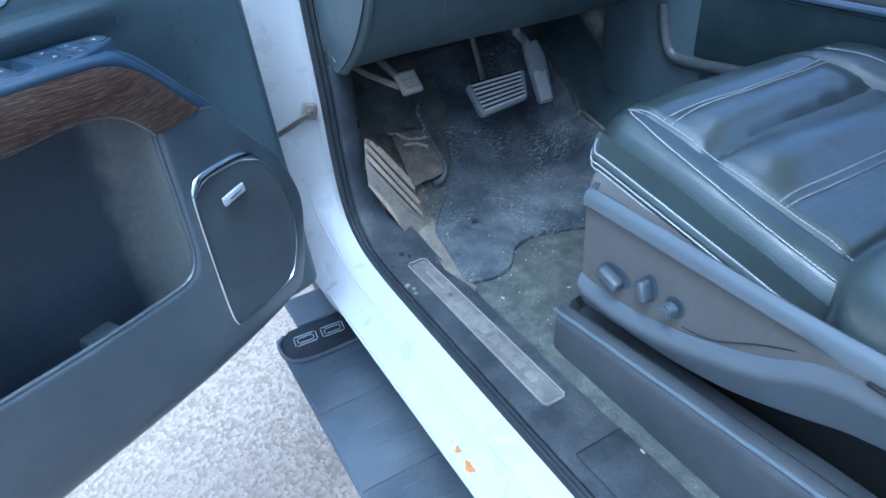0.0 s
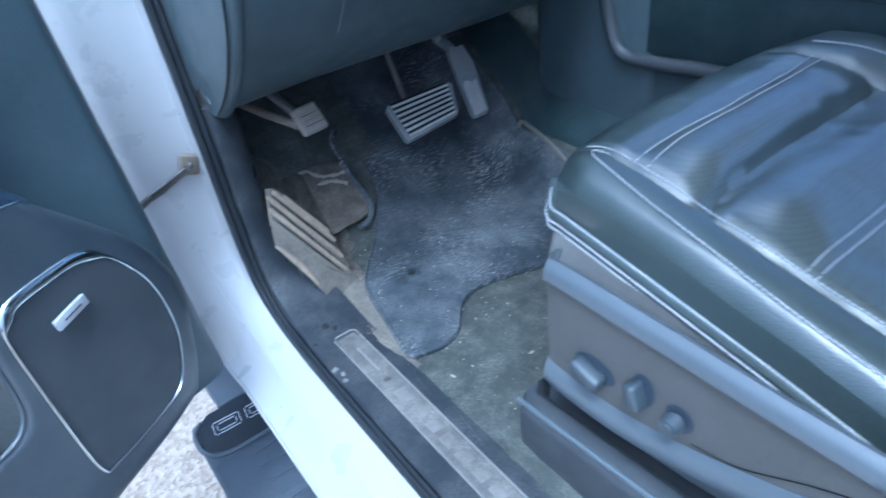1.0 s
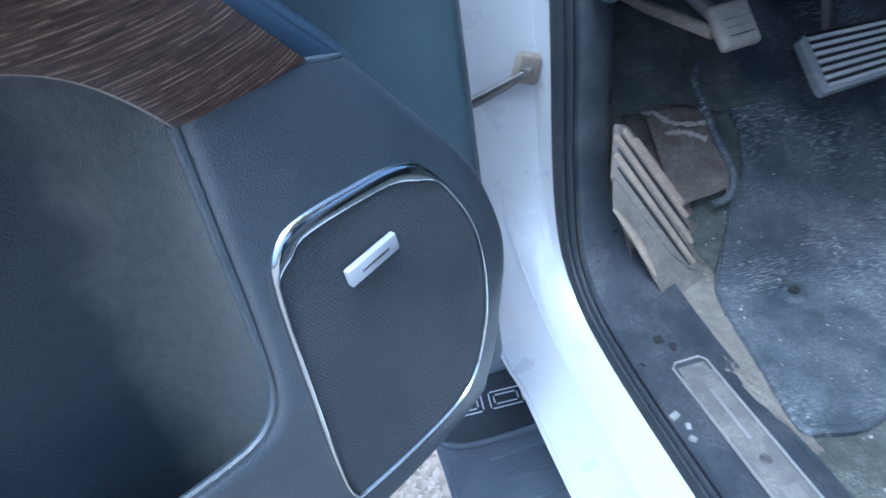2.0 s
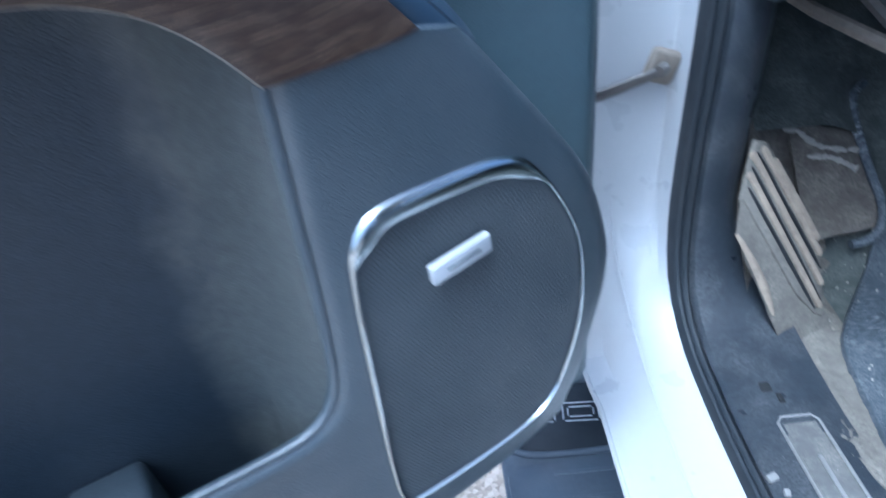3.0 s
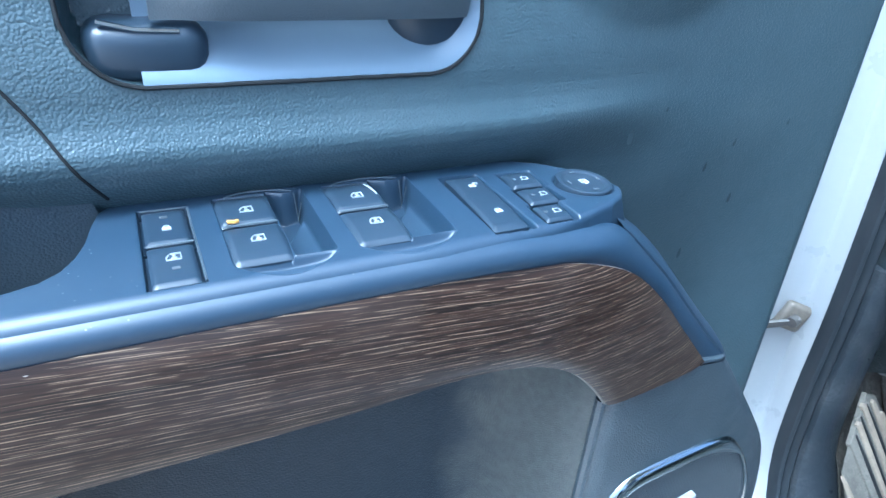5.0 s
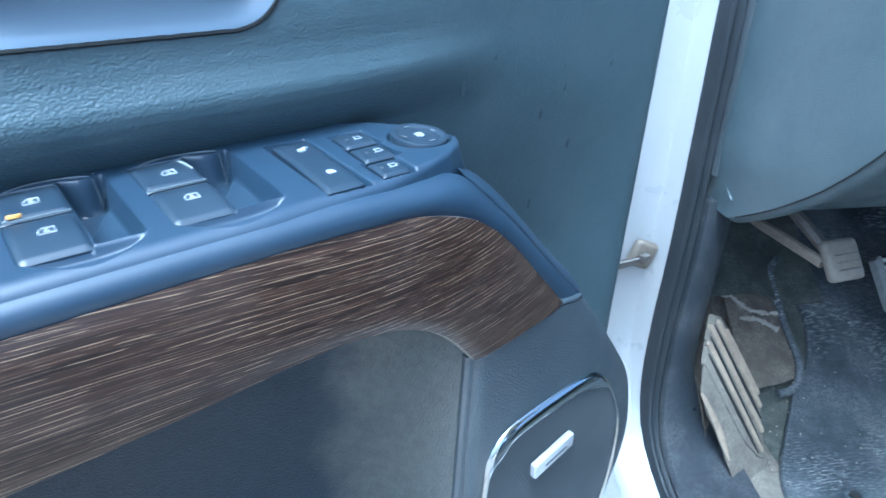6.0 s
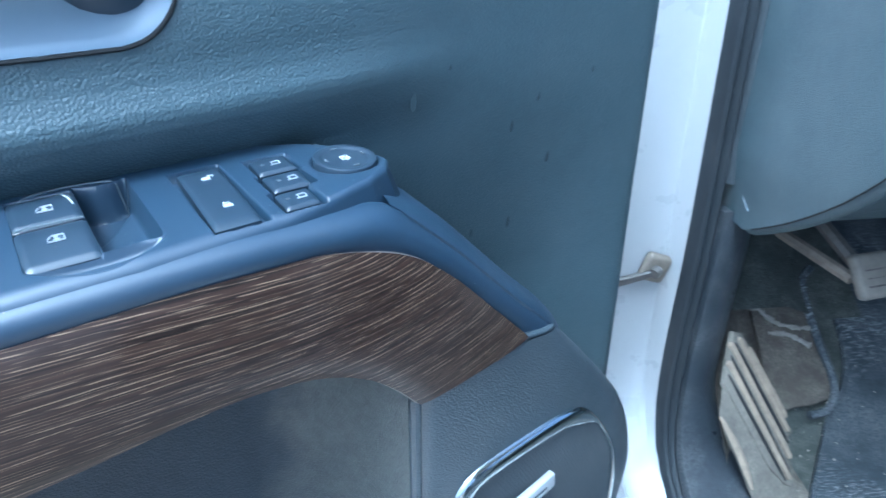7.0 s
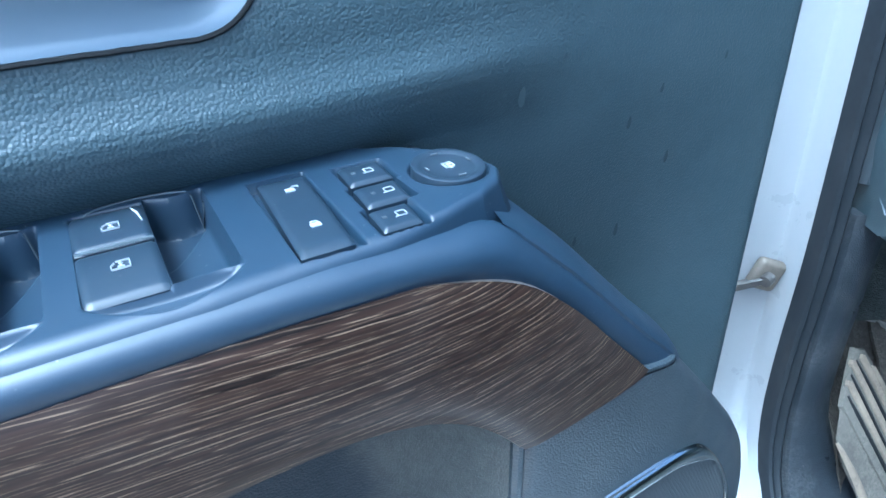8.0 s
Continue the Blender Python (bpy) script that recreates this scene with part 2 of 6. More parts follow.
M_PLATE = surface("dull_scuff_plate", (0.20, 0.198, 0.190), 0.60, metal=0.15, dust=0.5, dust_col=(0.22, 0.21, 0.19), dust_scale=40, vary=0.2)
M_PLATEBAR = surface("worn_plate_mark", (0.165, 0.158, 0.147), 0.65, metal=0.1, dust=0.9, dust_col=(0.10, 0.097, 0.090), dust_scale=60, vary=0.3)
M_MAT = surface("dusty_rubber_mat", (0.036, 0.045, 0.055), 0.65, spec=0.3, grain=0.35, grain_scale=260, dust=0.50, dust_col=(0.33, 0.34, 0.345), dust_scale=7, speck=0.6, lumps=0.06, lump_scale=40, streak=0.6)
M_CARPET = surface("muddy_carpet", (0.044, 0.050, 0.046), 0.9, grain=1.0, grain_scale=420, dust=0.62, dust_col=(0.205, 0.215, 0.182), dust_scale=24, speck=1.0, lumps=0.5, lump_scale=90)
M_MUD = surface("dried_mud_plastic", (0.090, 0.080, 0.066), 0.8, dust=0.7, dust_col=(0.34, 0.30, 0.25), dust_scale=30, speck=1.0, lumps=0.7, lump_scale=120)
M_SILT = surface("dried_tan_mud", (0.110, 0.100, 0.084), 0.9, vary=0.35, dust=0.6, dust_col=(0.27, 0.245, 0.205), dust_scale=26, speck=0.5, lumps=0.4, lump_scale=110)
M_RIB = surface("dusty_tan_rib", (0.255, 0.208, 0.155), 0.8, vary=0.35, dust=0.7, dust_col=(0.10, 0.088, 0.074), dust_scale=42, speck=0.3)
M_PALE = surface("chalky_scuffed_edge", (0.31, 0.29, 0.255), 0.85, vary=0.2, dust=0.5, dust_col=(0.25, 0.23, 0.2), dust_scale=50)
M_CHALK = surface("chalky_scuff", (0.46, 0.46, 0.45), 0.9, vary=0.2, dust=1.0, dust_col=(0.085, 0.09, 0.10), dust_scale=45)
M_WORN = surface("worn_grey_edge", (0.24, 0.225, 0.20), 0.6, vary=0.3, dust=0.4, dust_col=(0.10, 0.09, 0.08), dust_scale=60)
M_GAS = surface("worn_grey_pedal", (0.20, 0.21, 0.22), 0.5, dust=0.4, dust_col=(0.30, 0.29, 0.27), dust_scale=40)
M_BEIGE = surface("dusty_beige_pedal", (0.135, 0.125, 0.108), 0.6, dust=0.4, dust_col=(0.2, 0.18, 0.15), dust_scale=60)
M_PEDALRIB = surface("worn_bright_rib", (0.60, 0.60, 0.58), 0.4, metal=0.4, vary=0.25)
M_PLATEDARK = surface("worn_dark_plate", (0.105, 0.103, 0.098), 0.60, metal=0.1, dust=0.85, dust_col=(0.30, 0.275, 0.235), dust_scale=28, speck=0.8, vary=0.2)
M_STEEL = surface("dull_steel", (0.13, 0.125, 0.12), 0.5, metal=0.6, vary=0.3, dust=0.4, dust_col=(0.24, 0.2, 0.16), dust_scale=60)
M_BRACKET = surface("greasy_bracket", (0.19, 0.165, 0.135), 0.55, metal=0.3, vary=0.4, dust=0.5, dust_col=(0.13, 0.11, 0.09), dust_scale=90)
M_DASH = surface("dark_dash_plastic", (0.064, 0.090, 0.104), 0.42, grain=0.4, grain_scale=800, dust=0.05, spec=0.6, vary=0.12)
M_SHIELD = surface("brownish_grey_plastic", (0.094, 0.095, 0.092), 0.45, rough_var=0.04, grain=0.4, grain_scale=900, dust=0.10, dust_col=(0.15, 0.14, 0.135), vary=0.12)
M_COVER = surface("dark_slide_cover", (0.050, 0.056, 0.064), 0.42, grain=0.3, grain_scale=900, dust=0.06, vary=0.12)
M_TUNNEL = surface("dark_tunnel_trim", (0.020, 0.036, 0.040), 0.60, grain=0.3, grain_scale=800, dust=0.05, vary=0.15, spec=0.3)
M_EDGE = surface("smooth_grey_plastic_edge", (0.104, 0.124, 0.142), 0.32, grain=0.2, grain_scale=1200, dust=0.02, vary=0.05, spec=0.7, rough_var=0.03)
M_LEATHER = surface("worn_black_leather", (0.050, 0.067, 0.067), 0.34, grain=0.4, grain_scale=420, dust=0.0, vary=0.14, lumps=0.10, lump_scale=26, spec=0.8, coat=1.0, coat_rough=0.24, rough_var=0.03)
M_WEAVE = seat_weave_material()
M_STITCH = surface("pale_thread", (0.42, 0.44, 0.46), 0.7, vary=0.15)
M_STEP = surface("ribbed_step_rubber", (0.056, 0.070, 0.088), 0.6, grain=0.5, grain_scale=500, dust=0.3, dust_col=(0.14, 0.14, 0.145), dust_scale=9)
M_HEAD = surface("grey_headliner", (0.55, 0.55, 0.53), 0.95, grain=0.6, grain_scale=900)
M_GROUND = ground_material()


# ---------------------------------------------------------------- mesh helpers
def thing(name, place, label, category, kind="", group=""):
    ob = new(name)
    ob.location = place
    ob.empty_display_size = 0.05
    return tagged(ob, label, category, group, kind)


def part(name, bm, mat, parent=None, label="", smooth=True, sharp=40):
    """Links a bmesh as one mesh object. Root things keep their parts in world places."""
    me = bpy.data.meshes.new(name)
    bmesh.ops.recalc_face_normals(bm, faces=bm.faces)
    for f in bm.faces:
        f.smooth = smooth
    if smooth:
        lim = radians(sharp)
        for e in bm.edges:
            if len(e.link_faces) == 2 and e.calc_face_angle(0.0) > lim:
                e.smooth = False
    bm.to_mesh(me)
    bm.free()
    me.materials.append(mat)
    ob = new(name, me)
    if parent is not None:
        ob.parent = parent
        if parent.type == "EMPTY" and "local" not in parent:
            ob.location = -parent.location
    if label:
        ob["label"] = label
    return ob


def grid_mesh(rows, close_u=False, close_v=False, bm=None):
    """Quads between rows of points."""
    bm = bm or bmesh.new()
    vs = [[bm.verts.new(p) for p in row] for row in rows]
    n, k = len(vs), len(vs[0])
    for i in range(n if close_u else n - 1):
        for j in range(k if close_v else k - 1):
            q = [vs[i][j], vs[(i + 1) % n][j], vs[(i + 1) % n][(j + 1) % k], vs[i][(j + 1) % k]]
            bm.faces.new(q)
    return bm


def solid(bm, thick):
    bmesh.ops.recalc_face_normals(bm, faces=bm.faces)
    bmesh.ops.solidify(bm, geom=bm.faces[:], thickness=thick)
    return bm


def rbox(c, s, r=0.002, seg=2, m=None, bm=None):
    """A rounded box of size s round c."""
    b2 = bmesh.new()
    bmesh.ops.create_cube(b2, size=1.0)
    bmesh.ops.scale(b2, vec=s, verts=b2.verts)
    if r > 0:
        bmesh.ops.bevel(b2, geom=b2.edges[:], offset=min(r, 0.45 * min(s)), segments=seg, profile=0.5, affect="EDGES")
    if m is not None:
        bmesh.ops.transform(b2, matrix=m, verts=b2.verts)
    bmesh.ops.translate(b2, vec=c, verts=b2.verts)
    if bm is None:
        return b2
    return merge(bm, b2)


def merge(bm, other):
    me = bpy.data.meshes.new("tmp")
    other.to_mesh(me)
    other.free()
    bm.from_mesh(me)
    bpy.data.meshes.remove(me)
    return bm


def tube(pts, r, seg=8, closed=False, bm=None, radii=None):
    pts = [Vector(p) for p in pts]
    n = len(pts)
    rows = []
    up = Vector((0.12, 0.21, 0.97))
    for i, p in enumerate(pts):
        a = pts[(i - 1) % n] if closed or i > 0 else p
        b = pts[(i + 1) % n] if closed or i < n - 1 else p
        d = (b - a).normalized()
        u = d.cross(up)
        if u.length < 0.05:
            u = d.cross(Vector((1, 0, 0)))
        u.normalize()
        w = u.cross(d)
        rr = radii[i] if radii else r
        rows.append([p + rr * (math.cos(2 * math.pi * k / seg) * u + math.sin(2 * math.pi * k / seg) * w) for k in range(seg)])
    bm = grid_mesh(rows, close_u=closed, close_v=True, bm=bm)
    if not closed:
        bm.verts.ensure_lookup_table()
        tot = len(bm.verts)
        bm.faces.new([bm.verts[tot - seg * n + k] for k in range(seg)])
        bm.faces.new([bm.verts[tot - seg + k] for k in range(seg)])
    return bm


def prism(poly, lay, h0, h1, bevel=0.0, seg=2):
    """A flat outline given thickness; lay maps (u, v, h) to a place."""
    bm = bmesh.new()
    a = [bm.verts.new(lay(u, v, h0)) for u, v in poly]
    b = [bm.verts.new(lay(u, v, h1)) for u, v in poly]
    n = len(poly)
    bm.faces.new(a)
    top = bm.faces.new(b)
    for i in range(n):
        bm.faces.new([a[i], a[(i + 1) % n], b[(i + 1) % n], b[i]])
    if bevel > 0:
        bmesh.ops.bevel(bm, geom=top.edges[:], offset=bevel, segments=seg, profile=0.5, affect="EDGES")
    return bm


def curve_pts(ctrl, n, closed=False):
    """A smooth line through points, evenly stepped."""
    c = [Vector(p) for p in ctrl]
    m = len(c)
    out = []
    segs = m if closed else m - 1
    for i in range(segs):
        p0 = c[(i - 1) % m] if closed or i > 0 else c[0]
        p1, p2 = c[i], c[(i + 1) % m]
        p3 = c[(i + 2) % m] if closed or i < m - 2 else c[-1]
        for k in range(12):
            t = k / 12
            out.append(0.5 * (2 * p1 + (p2 - p0) * t + (2 * p0 - 5 * p1 + 4 * p2 - p3) * t * t + (3 * p1 - p0 - 3 * p2 + p3) * t ** 3))
    if not closed:
        out.append(c[-1])
    else:
        out.append(out[0])
    d = [0.0]
    for a, b in zip(out, out[1:]):
        d.append(d[-1] + (b - a).length)
    want = np.linspace(0, d[-1], n + 1 if closed else n)
    if closed:
        want = want[:-1]
    return [Vector([float(np.interp(w, d, [p[k] for p in out])) for k in range(len(out[0]))]) for w in want]


def sstep(a, b, x):
    t = min(1.0, max(0.0, (x - a) / (b - a)))
    return t * t * (3 - 2 * t)


def lerp_table(x, xs, ys):
    return float(np.interp(x, xs, ys))


def flat_bars(bars, lay):
    """Thin raised marks: rectangles (u0, v0, u1, v1)."""
    bm = bmesh.new()
    for u0, v0, u1, v1 in bars:
        q = [(u0, v0), (u1, v0), (u1, v1), (u0, v1)]
        lo = [bm.verts.new(lay(u, v, 0.0)) for u, v in q]
        hi = [bm.verts.new(lay(u, v, 1.0)) for u, v in q]
        bm.faces.new(hi)
        for i in range(4):
            bm.faces.new([lo[i], lo[(i + 1) % 4], hi[(i + 1) % 4], hi[i]])
    return bm


# ---------------------------------------------------------------- ground
bm = bmesh.new()
bmesh.ops.create_grid(bm, x_segments=60, y_segments=60, size=300.0)
bmesh.ops.translate(bm, vec=(0, 0, -0.10), verts=bm.verts)
ground = part("ground", bm, M_GROUND)
tagged(ground, "pale pebbled concrete ground in daylight", "ground", kind="structure")

# ---------------------------------------------------------------- cab: door frame, sill, floor
cab = thing("truck_cab", (1.2, 0.4, 0.35), "white pickup truck cab with an open front doorway", "truck")

# The line of the door seal: down the hinge pillar, round the corner, back along the sill.
SEAL = curve_pts([(1.395, 1.55), (1.372, 1.30), (1.345, 1.02), (1.338, 0.87), (1.326, 0.775), (1.296, 0.712), (1.245, 0.676),
                  (1.18, 0.661), (1.05, 0.653), (0.60, 0.650), (-0.20, 0.650), (-0.60, 0.650)], 90)


def swept(section, line=SEAL, pinch=99):
    """Sweeps a section (dx, dn) along the seal line; dn points away from the doorway. section(k) takes the share of pillar, 1, or sill, 0.
    Points of the section from number pinch on bulge out to the pinched corner at the pillar's foot."""
    rows = []
    for i, p in enumerate(line):
        a, b = line[max(0, i - 1)], line[min(len(line) - 1, i + 1)]
        d = (b - a).normalized()
        nrm = Vector((-d.y, d.x))
        if nrm.y > 0.2 or nrm.x < -0.2:
            nrm = -nrm
        k = sstep(0.66, 0.80, p.y)
        bulge = 0.050 * math.exp(-((p.x - 1.255) / 0.032) ** 2) if p.y < 0.74 else 0.050 * math.exp(-((p.y - 0.683) / 0.040) ** 2)
        rows.append([Vector((0.415 + dx, p.x + nrm.x * (dn + bulge * (j >= pinch)), p.y + nrm.y * (dn + bulge * (j >= pinch)))) for j, (dx, dn) in enumerate(section(k))])
    return rows


def mixed(pillar, sill):
    return lambda k: [(k * a[0] + (1 - k) * b[0], k * a[1] + (1 - k) * b[1]) for a, b in zip(pillar, sill)]


bm = grid_mesh(swept(mixed(
    [(0.020, -0.004), (0.008, 0.002), (0.0, 0.012), (-0.002, 0.040), (-0.006, 0.046), (-0.020, 0.049), (-0.075, 0.052), (-0.096, 0.055), (-0.110, 0.062), (-0.128, 0.082), (-0.134, 0.30), (-0.134, 0.60)],
    [(0.020, -0.004), (0.008, 0.002), (0.0, 0.003), (-0.012, 0.006), (-0.044, 0.012), (-0.052, 0.020), (-0.072, 0.042), (-0.090, 0.052), (-0.100, 0.056), (-0.1015, 0.062), (-0.084, 0.080), (-0.050, 0.20)]), pinch=6))
door_frame = part("door_frame", bm, M_WHITE, cab, "white painted hinge pillar and sill")

# rolled lip and seam on the sill and pillar foot
line = swept(mixed([(-0.060, 0.053)], [(-0.048, 0.0165)]))
part("sill_crease", tube([r[0] for r in line[24:80]], 0.0022, 6), M_WHITE, door_frame)
line = swept(mixed([(-0.112, 0.066)], [(-0.100, 0.0575)]), pinch=0)
part("flange_edge", tube([r[0] for r in line[26:82]], 0.0035, 8), M_WHITE, door_frame)
# two rust patches with a chip beside them
for (px, py, w, l) in ((0.331, 0.662, 0.010, 0.026), (0.333, 0.700, 0.008, 0.014), (0.333, 0.720, 0.003, 0.004)):
    bm = bmesh.new()
    ring = []
    for k in range(14):
        t = 2 * math.pi * k / 14
        rr = 1 + 0.22 * math.sin(3 * t + px * 90) + 0.12 * math.sin(5 * t)
        ring.append((px + 0.5 * w * rr * math.cos(t), py + 0.5 * l * rr * math.sin(t)))
    vs = [bm.verts.new((x, y, 0.5985 + (x - 0.325) * 0.75)) for x, y in ring]
    c = bm.verts.new((px, py, 0.5995 + (px - 0.325) * 0.75))
    for k in range(14):
        bm.faces.new([vs[k], vs[(k + 1) % 14], c])
    part("rust_spot", bm, M_RUST, door_frame, "brown rust patch with flaking edge")

# rubber seal with two ridges
rows = swept(mixed(
    [(-0.001, 0.010), (-0.001, -0.003), (0.002, -0.010), (0.006, -0.012), (0.0095, -0.0075), (0.012, -0.011), (0.017, -0.013), (0.0205, -0.009), (0.022, 0.004)],
    [(-0.002, 0.008), (-0.001, -0.003), (0.002, -0.009), (0.005, -0.010), (0.008, -0.0065), (0.010, -0.009), (0.013, -0.010), (0.016, -0.007), (0.018, 0.004)]))
part("door_seal", grid_mesh(rows), M_RUBBER, cab, "black rubber door seal with ridges")

high = [p for p in SEAL if p.y > 1.06]
part("upper_seal_lip", grid_mesh(swept(lambda k: [(0.020, 0.004), (0.021, -0.010), (0.025, -0.0150), (0.031, -0.015), (0.036, -0.009), (0.038, 0.010)], high)), M_SEALGREY, cab, "grey inner lip of the door seal")
# black trim: kick panel on the pillar, tread along the sill
low = [p for p in SEAL if p.y < 1.08]
rows = swept(mixed(
    [(0.020, 0.006), (0.020, -0.008), (0.024, -0.016), (0.031, -0.018), (0.050, -0.013), (0.068, -0.002), (0.079, 0.012), (0.086, 0.050), (0.090, 0.10)],
    [(0.016, 0.004), (0.017, -0.010), (0.022, -0.015), (0.046, -0.016), (0.082, -0.016), (0.112, -0.016), (0.128, -0.014), (0.133, -0.006), (0.134, 0.02)]), low)
rows.insert(0, [Vector((p.x, p.y + 0.02, p.z - 0.001)) for p in rows[0]])
sill_trim = part("sill_trim", grid_mesh(rows), M_SILL, cab, "scuffed black plastic sill and kick trim")
# step and raised tread behind the plate
bm = rbox((0.494, 0.40, 0.668), (0.088, 0.30, 0.008), 0.003)
part("tread_pad", bm, M_SILL, sill_trim)
part("trim_seam", tube([(0.452, 0.552, 0.6685), (0.54, 0.552, 0.6685)], 0.0012, 6), M_GAP, sill_trim)
for y in (0.60, 0.70, 0.82, 0.95):
    part("tread_line", tube([(0.525, y - 0.04, 0.6668), (0.537, y + 0.05, 0.6668)], 0.0012, 6), M_SILL, sill_trim)

# scuff plate with a raised rim; its lettering as plain bars
plate_out = [(0.470, 0.655), (0.476, 0.649), (0.507, 0.649), (0.513, 0.655), (0.513, 1.121), (0.507, 1.128), (0.476, 1.128), (0.470, 1.121)]
lay_up = lambda x, y, h: Vector((x, y, h))
plate = part("scuff_plate", prism(plate_out, lay_up, 0.664, 0.6705, 0.0015), M_PLATEDARK, cab, "dull scuffed metal sill plate", sharp=25)
inner = [(0.4745, 0.656), (0.5085, 0.656), (0.5085, 1.121), (0.4745, 1.121)]
part("plate_inset", prism(inner, lay_up, 0.670, 0.6712, 0.0), M_PLATEDARK, plate)
part("plate_rim", tube([(x, y, 0.6712) for x, y in plate_out], 0.0016, 6, closed=True), M_PLATE, plate)
rnd = random.Random(4)
y = 0.700
while y < 0.945:
    ln = rnd.uniform(0.022, 0.034)
    part("raised_bar", rbox((0.4915, y + ln / 2, 0.6720), (0.019, ln, 0.0014), 0.0005), M_PLATEBAR, plate)
    y += ln + 0.012
part("raised_bar", rbox((0.4915, 1.045, 0.6718), (0.004, 0.070, 0.0018), 0.0006), M_PLATE, plate)
bm = bmesh.new()
bmesh.ops.create_cone(bm, cap_ends=True, segments=16, radius1=0.006, radius2=0.0045, depth=0.004, matrix=Matrix.Translation((0.491, 0.985, 0.673)))
part("bolt", bm, M_STEEL, plate)
for cx, cy, sx, turn in ((0.437, 1.063, 0.011, 20), (0.443, 1.046, 0.006, -15), (0.439, 1.031, 0.006, 40)):
    part("clip", rbox((cx, cy, 0.6685), (sx, 0.008, 0.006), 0.0015, 2, pose(0, 0, 0, 10, 0, turn)), M_PLATE, sill_trim, "pale broken clip")
# dark slot in the kick trim
part("slot", rbox((0.476, 1.176, 0.6745), (0.012, 0.034, 0.003), 0.001), M_GAP, sill_trim)
part("slot", rbox((0.486, 1.150, 0.6735), (0.006, 0.012, 0.003), 0.001), M_GAP, sill_trim)


def floor_z(x, y):
    """The carpeted floor: flat, rising to the toe board and to the tunnel."""
    toe = max(0.0, y - 1.31)
    z = 0.664 + 0.72 * toe * sstep(0.0, 0.10, toe)
    t = max(0.0, x - 1.03)
    z += 0.85 * t * sstep(0.0, 0.08, t)
    return z


rows = [[(x, y, floor_z(x, y) + 0.0025 * noise.noise((x * 30, y * 30, 1))) for x in np.linspace(0.535, 1.30, 70)] for y in np.linspace(-0.55, 1.95, 160)]
part("floor_carpet", grid_mesh(rows), M_CARPET, cab, "mud-stained dark carpet")

# cab shell round and behind the view, mostly unseen, added to shape the light
bm = bmesh.new()
rbox((1.18, -0.03, 2.0), (1.66, 1.44, 0.05), 0.02, 2, bm=bm)
part("roof", bm, M_HEAD, cab, "unseen grey headliner roof, added to shape the light")
bm = bmesh.new()
rbox((2.05, 0.4, 0.82), (0.08, 2.6, 0.89), 0.02, 2, bm=bm)
part("far_door_wall", bm, M_DASH, cab)
bm = bmesh.new()
rbox((1.2, -0.66, 0.85), (1.62, 0.06, 0.90), 0.02, 2, bm=bm)
part("rear_wall", bm, M_DASH, cab)
bm = bmesh.new()
rbox((1.2, 1.98, 1.05), (1.66, 0.06, 1.0), 0.02, 2, bm=bm)
part("firewall", bm, M_DASH, cab)
bm = bmesh.new()
rbox((1.67, 0.6, 0.62), (0.72, 2.6, 0.06), 0.01, 1, bm=bm)
part("far_floor", bm, M_CARPET, cab)
bm = bmesh.new()
rbox((0.385, -0.52, 1.30), (0.12, 0.16, 1.34), 0.03, 2, bm=bm)
part("rear_pillar", bm, M_WHITE, cab)
bm = bmesh.new()
rbox((1.2, 0.4, 0.42), (1.6, 3.0, 0.34), 0.03, 2, bm=bm)
part("underbody", bm, M_RUBBER, cab)
bm = tube([(0.42, 1.42, 1.50), (0.48, 1.05, 1.75), (0.54, 0.68, 1.97)], 0.05, 10)
part("windscreen_pillar", bm, M_WHITE, cab)

# door check strap and its bracket on the pillar
strap = thing("door_check_strap", (0.38, 1.38, 0.94), "greasy steel check strap bolted to white pillar", "door strap")
bm = rbox((0.396, 1.381, 0.958), (0.034, 0.014, 0.038), 0.006, 3, pose(0, 0, 0, 0, 18, 0))
part("bracket", bm, M_BRACKET, strap)
bm = tube([(0.396, 1.372, 0.960), (0.388, 1.366, 0.958)], 0.007, 10)
part("rivet", bm, M_STEEL, strap)
p0, p1 = Vector((0.398, 1.372, 0.958)), Vector((0.286, 1.414, 0.896))
part("strap_arm", tube([p0, p0.lerp(p1, 0.15), p1], 0.0060, 8, radii=[0.004, 0.0058, 0.0075]), M_STEEL, strap, "dull steel arm")
part("strap_rib", tube([p0 + Vector((0, -0.006, 0.006)), p1 + Vector((0, -0.010, 0.012))], 0.0026, 6), M_STEEL, strap)

# ---------------------------------------------------------------- running board
board = thing("running_board", (0.30, 0.4, 0.30), "black running board with ribbed rubber step pads", "running board")
prof = [(0.215, 0.322), (0.208, 0.330), (0.209, 0.337), (0.216, 0.3415), (0.235, 0.343), (0.39, 0.343), (0.41, 0.338), (0.41, 0.30), (0.23, 0.30)]
rows = []
for i, y in enumerate([1.462, 1.460, 1.452, 1.435] + list(np.linspace(1.3, -0.7, 20))):
    k = (0.45, 0.78, 0.94, 1.0)[i] if i < 4 else 1.0
    rows.append([(0.31 + (x - 0.31) * (0.85 + 0.15 * k), y, 0.322 + (z - 0.322) * k) for x, z in prof])
bm = grid_mesh(rows, close_v=True)
bm.verts.ensure_lookup_table()
bm.faces.new([bm.verts[k] for k in range(len(prof))])
part("board", bm, M_STEP, board)
part("end_cap", prism([(0.214, 1.372), (0.230, 1.348), (0.265, 1.335), (0.40, 1.335), (0.40, 1.466), (0.25, 1.466), (0.216, 1.436)], lay_up, 0.341, 0.3455, 0.002), M_RUBBER, board, "glossy black plastic end cap")
